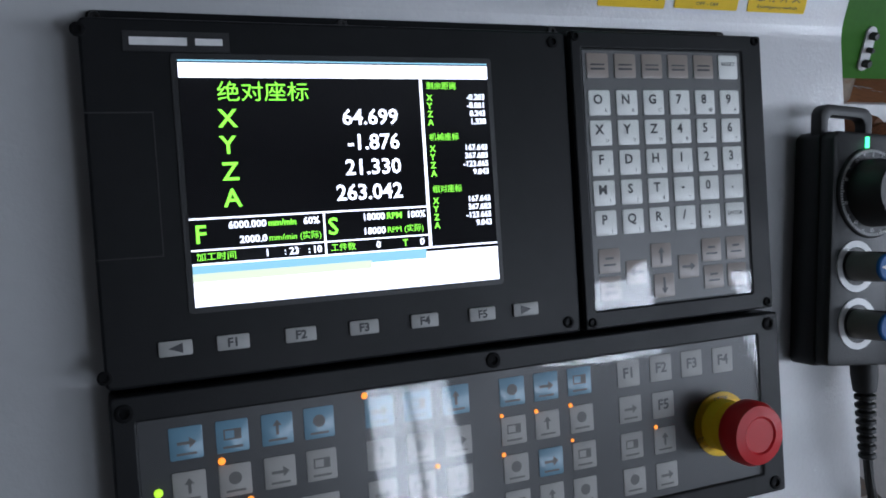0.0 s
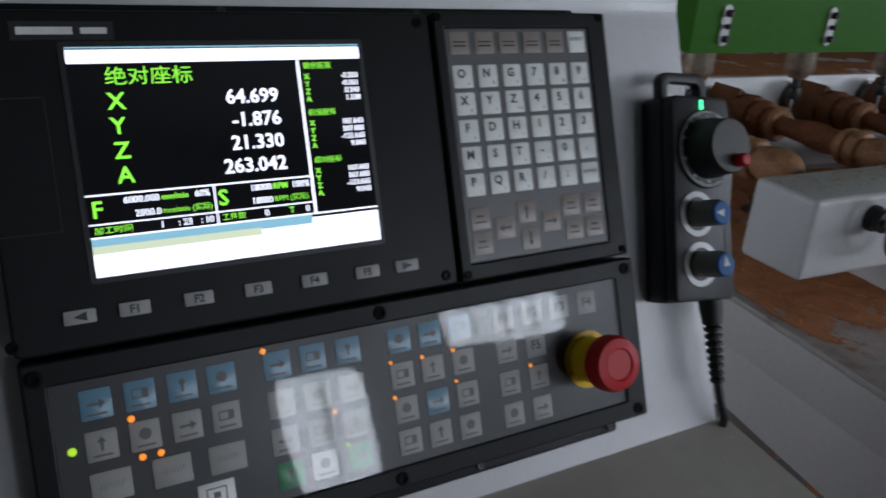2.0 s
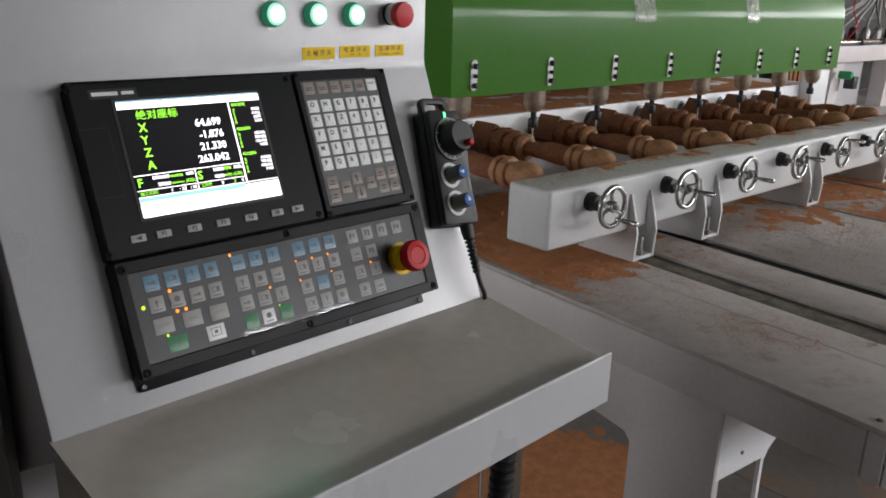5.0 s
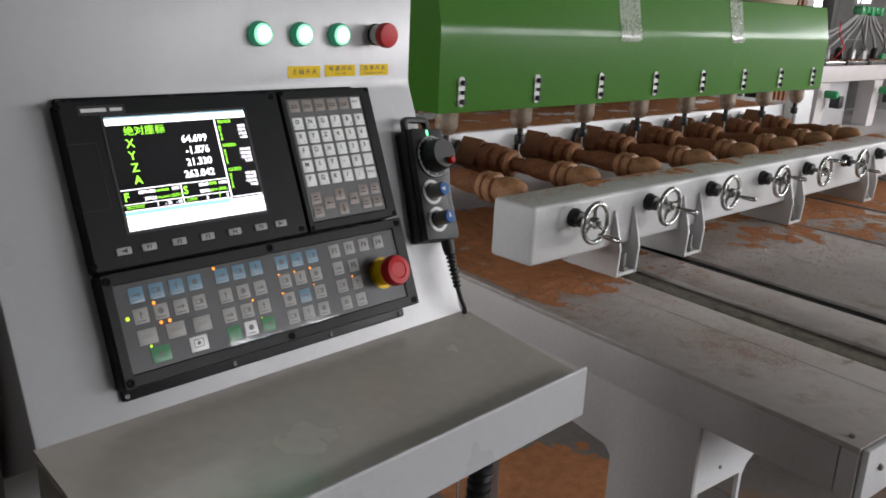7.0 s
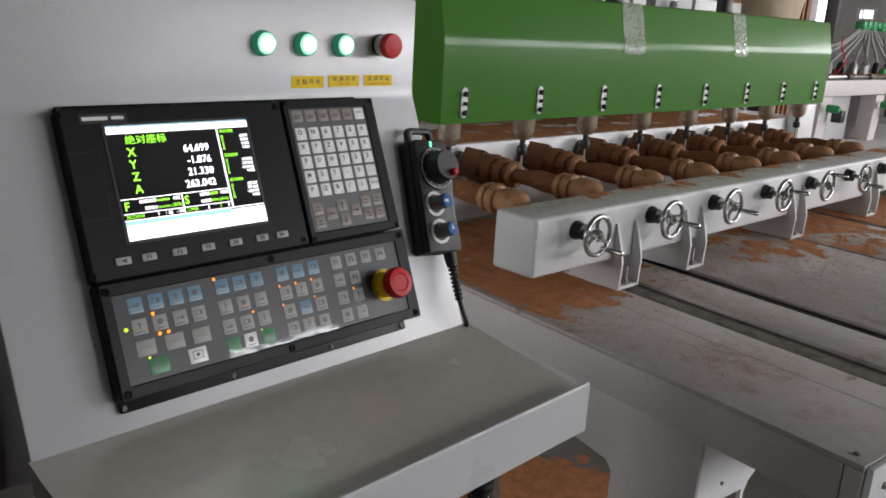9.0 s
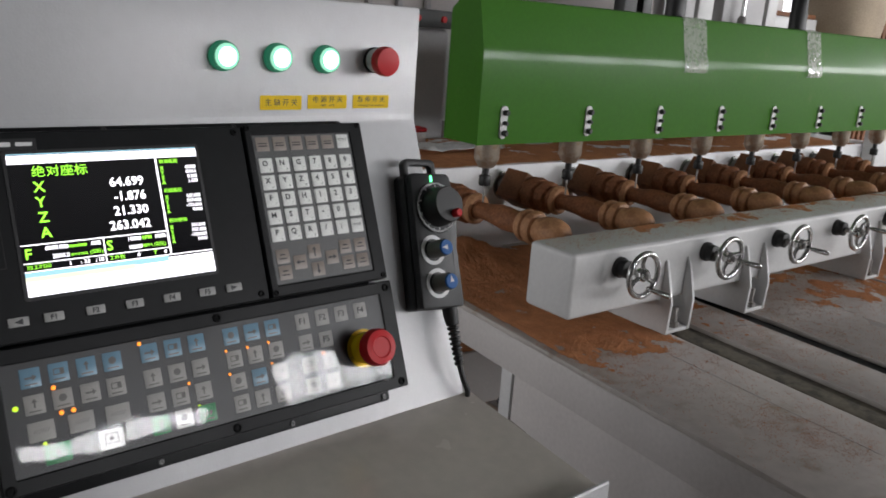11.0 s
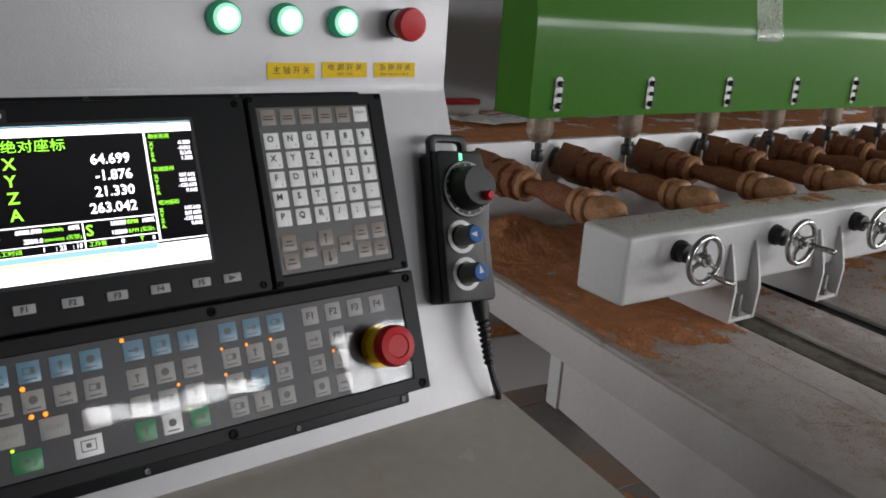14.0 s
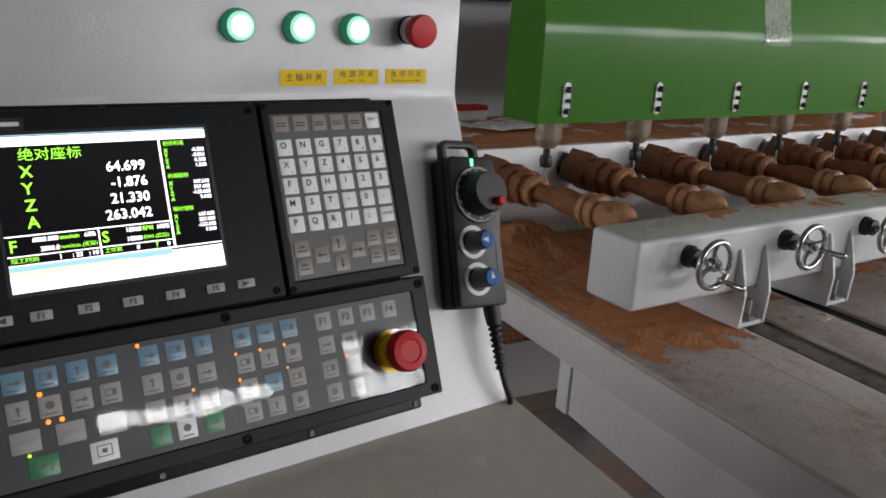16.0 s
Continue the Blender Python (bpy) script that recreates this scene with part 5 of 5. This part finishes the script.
for v in sb.verts:
    a = math.atan2(v.co.y, v.co.x)
    f = 1 + 0.06 * math.sin(5 * a + 4 * v.co.z) + 0.04 * math.sin(11 * a - 9 * v.co.z)
    v.co.x, v.co.y = v.co.x * f, v.co.y * f
part("cloth", sb, BURLAP, sack)
part("support_pole", tube([(0, 0.02, 0.0), (0, 0.02, 1.51)], 0.02, 10), STEEL, sack)
crate = thing("slatted_crate", pose(5.02, 2.05, 0), "tall brown slatted timber frame", "timber frame")
for k in range(6):
    part("slat", box(-0.18 + 0.065 * k, -0.145 + 0.065 * k, 0, 0.02, 0.0, 2.3, 0.002), WOOD, crate)
for z in (0.3, 1.2, 1.72, 1.95, 2.2):
    part("cross_slat", box(-0.19, 0.22, 0.0205, 0.04, z, z + 0.05, 0.002), WOOD_DARK, crate)

# small clutter on the headstock, by the column
tin = thing("red_tin_box", pose(1.66, 2.18, 1.122), "small red and white tin box on the dusty headstock", "tin box")
part("tin_body", box(-0.10, 0.10, -0.03, 0.03, 0.0, 0.045, 0.004), PINKW, tin)
part("tin_lid", box(-0.102, 0.102, -0.032, 0.032, 0.0455, 0.062, 0.004), RED, tin)
paper = thing("crumpled_wrap", pose(1.78, 2.02, 1.126), "crumpled white plastic wrap on the headstock", "wrapping")
pb = bmesh.new()
bmesh.ops.create_grid(pb, x_segments=14, y_segments=7, size=0.5)
for v in pb.verts:
    v.co = Vector((v.co.x * 0.42, v.co.y * 0.13, 0.010 + 0.014 * noise.noise(v.co * 7)))
bmesh.ops.solidify(pb, geom=pb.faces[:], thickness=0.001)
part("wrap", pb, KWHITE, paper)

# ---------------------------------------------------------------- a second machine further down the hall
HOSEG = mat("grey_hose", (0.22, 0.21, 0.205), 0.5, var=0.15)
DKMACH = mat("dark_machine_paint", (0.07, 0.066, 0.064), 0.5, var=0.15)


def far_machine(m, label):
    t = thing("carving_machine", m, label, "machine", "machines down the hall")
    part("beam", box(0, 4.2, 0, 0.22, 1.03, 1.19, 0.008), PINKW, t)
    part("rail", box(0, 4.2, -0.03, 0.0, 1.205, 1.235, 0.003), CHROME, t)
    for x in (0.45, 1.85, 3.2):
        part("upright", prism([(x, 0.35), (x + 0.16, 0.35), (x + 0.30, 1.02), (x + 0.06, 1.02)], 0.16, Matrix(((1, 0, 0, 0), (0, 0, 1, 0.03), (0, 1, 0, 0), (0, 0, 0, 1)))), PINKW, t)
        part("motor", spin([(0.04, 0), (0.04, 0.10), (0.03, 0.12), (0, 0.12)], 16, pose(x + 0.1, -0.02, 0.92, 90, 0, 0)), KGREEN, t)
        part("bearing_block", box(x + 0.22, x + 0.32, -0.12, -0.02, 0.78, 0.90, 0.006), BLACK, t)
    part("side_panel", box(0.75, 1.75, 0.24, 0.28, 0.40, 1.02, 0.004), GREYP, t)
    part("bed", box(-0.4, 4.2, -0.4, 0.9, 0.40, 0.52, 0.006), PINKW, t)
    for x in (-0.3, 1.9, 3.9):
        part("leg", box(x, x + 0.18, -0.2, 0.6, 0.0, 0.398, 0.004), TABLESIDE, t)
    part("deck", box(0, 4.2, 0.08, 0.9, 1.20, 1.24, 0.003), WOOD_DARK, t)
    for k in range(9):
        x = 0.25 + 0.32 * k
        part("spindle_housing", spin([(0.045, 1.24), (0.045, 1.33), (0.025, 1.36), (0, 1.36)], 14, pose(x, 0.19, 0)), (BLACK, STEEL, KNOBGREY)[k % 3], t)
        part("hose", tube([(x, 0.19, 1.34), (x + (1.85 - x) * 0.22, 0.20, 1.46 - 0.02 * (k % 3)), (x + (1.85 - x) * 0.60, 0.21, 1.57 + 0.015 * (k % 2)), (x + (1.85 - x) * 0.86, 0.22, 1.72)], 0.015, 8), HOSEG, t)
    for k in range(5):
        part("valve_box", box(1.58 + 0.13 * k, 1.68 + 0.13 * k, 0.17, 0.27, 1.70 + 0.02 * (k % 2), 1.79, 0.006), KGREEN, t)
    part("rear_cabinet", box(0.2, 3.9, 0.95, 1.30, 0.53, 1.42, 0.006), DKMACH, t, "dark grey machine cabinet")
    part("carriage", box(0.45, 1.1, 0.55, 0.9, 1.241, 1.52, 0.006), GREYP, t)
    part("mast", box(2.7, 2.86, 0.95, 1.10, 1.425, 2.6, 0.006), DKMACH, t)
    # loose leads, a clutter of valves and a wooden sample on the deck
    for k in range(6):
        x = 0.35 + 0.55 * k
        part("lead", tube([(x, 0.10, 1.25), (x + 0.10, 0.06, 1.36), (x + 0.02, 0.10, 1.48 + 0.03 * k), (x + 0.15, 0.16, 1.62)], 0.007, 6), (RUBBER, RED, RUBBER)[k % 3], t)
        part("valve", box(x + 0.18, x + 0.26, 0.10, 0.17, 1.2405, 1.30 + 0.015 * (k % 3), 0.006), (KGREEN, BLACK, GREYP)[k % 3], t)
        part("rail_clamp", box(x, x + 0.05, -0.045, 0.01, 1.195, 1.25, 0.004), BLACK, t)
    part("sample_block", box(0.10, 0.42, 0.30, 0.46, 1.2405, 1.33, 0.004), WOOD, t)
    return t


far_machine(pose(7.45, 3.0, 0), "white carving machine with grey panels further down the hall")
far_machine(pose(8.2, 6.2, 0), "white carving machine near the far windows")
for x, y in ((5.6, 3.2), (11.6, 5.0), (6.9, 7.5)):
    col = thing("hall_column", pose(x, y, 0), "square steel column that carries the workshop roof", "column", "columns of the workshop")
    part("shaft", box(-0.11, 0.11, -0.11, 0.11, 0.02, HALL_Z - 0.001, 0.006), PINKW, col)
    part("base", box(-0.18, 0.18, -0.18, 0.18, 0, 0.0195, 0.002), STEEL, col)

# dark cabinet-shaped block, added to keep west light off the console's left side
cab = thing("left_light_block", CF @ pose(-0.84, 0.42, 0), "dark grey cabinet-shaped block added to shade the console's left side", "cabinet")
DKG = mat("dark_grey_enamel", (0.10, 0.098, 0.096), 0.5, var=0.12, bump=0.2, bscale=300)
part("carcass", box(0, 0.735, 0, 0.6, 0.05, 1.56, 0.006), DKG, cab)
part("door", box(0.015, 0.72, -0.018, -0.001, 0.09, 1.53, 0.004), DKG, cab)
part("plinth", box(0.02, 0.71, 0.03, 0.57, 0.0, 0.0495, 0.002), BLACK, cab)
part("door_handle", box(0.03, 0.05, -0.04, -0.0185, 0.80, 0.95, 0.004), BLACK, cab)

# corrugated cable hose in clear wrap below the tray
feed = thing("conduit", CF @ pose(0, 0, 0), "black corrugated cable conduit in clear plastic below the tray", "conduit")
cb = bmesh.new()
for k in range(70):
    z = 0.98 - 0.0135 * k
    spin([(0.0125, z), (0.0155, z - 0.002), (0.0155, z - 0.0075), (0.0125, z - 0.0095), (0.0125, z - 0.0135)], 14, pose(0.4275 - 0.00035 * k, 0.20 + 0.0002 * k, 0), bm=cb)
part("corrugated_hose", cb, RUBBER, feed)
GLASS = bpy.data.materials.new("clear_plastic_sleeve")
GLASS.use_nodes = True
gb = GLASS.node_tree.nodes["Principled BSDF"]
gb.inputs["Base Color"].default_value, gb.inputs["Roughness"].default_value = (0.85, 0.85, 0.85, 1), 0.12
gb.inputs["Transmission Weight"].default_value, gb.inputs["IOR"].default_value = 1.0, 1.1
sl = bmesh.new()
spin([(0.027, 0.30), (0.029, 0.5), (0.026, 0.7), (0.029, 0.9), (0.027, 1.03)], 16, pose(0.425, 0.203, 0), bm=sl)
bmesh.ops.delete(sl, geom=[f for f in sl.faces if len(f.verts) > 4], context="FACES")
sv = part("sleeve", sl, GLASS, feed)
sv.visible_shadow = False
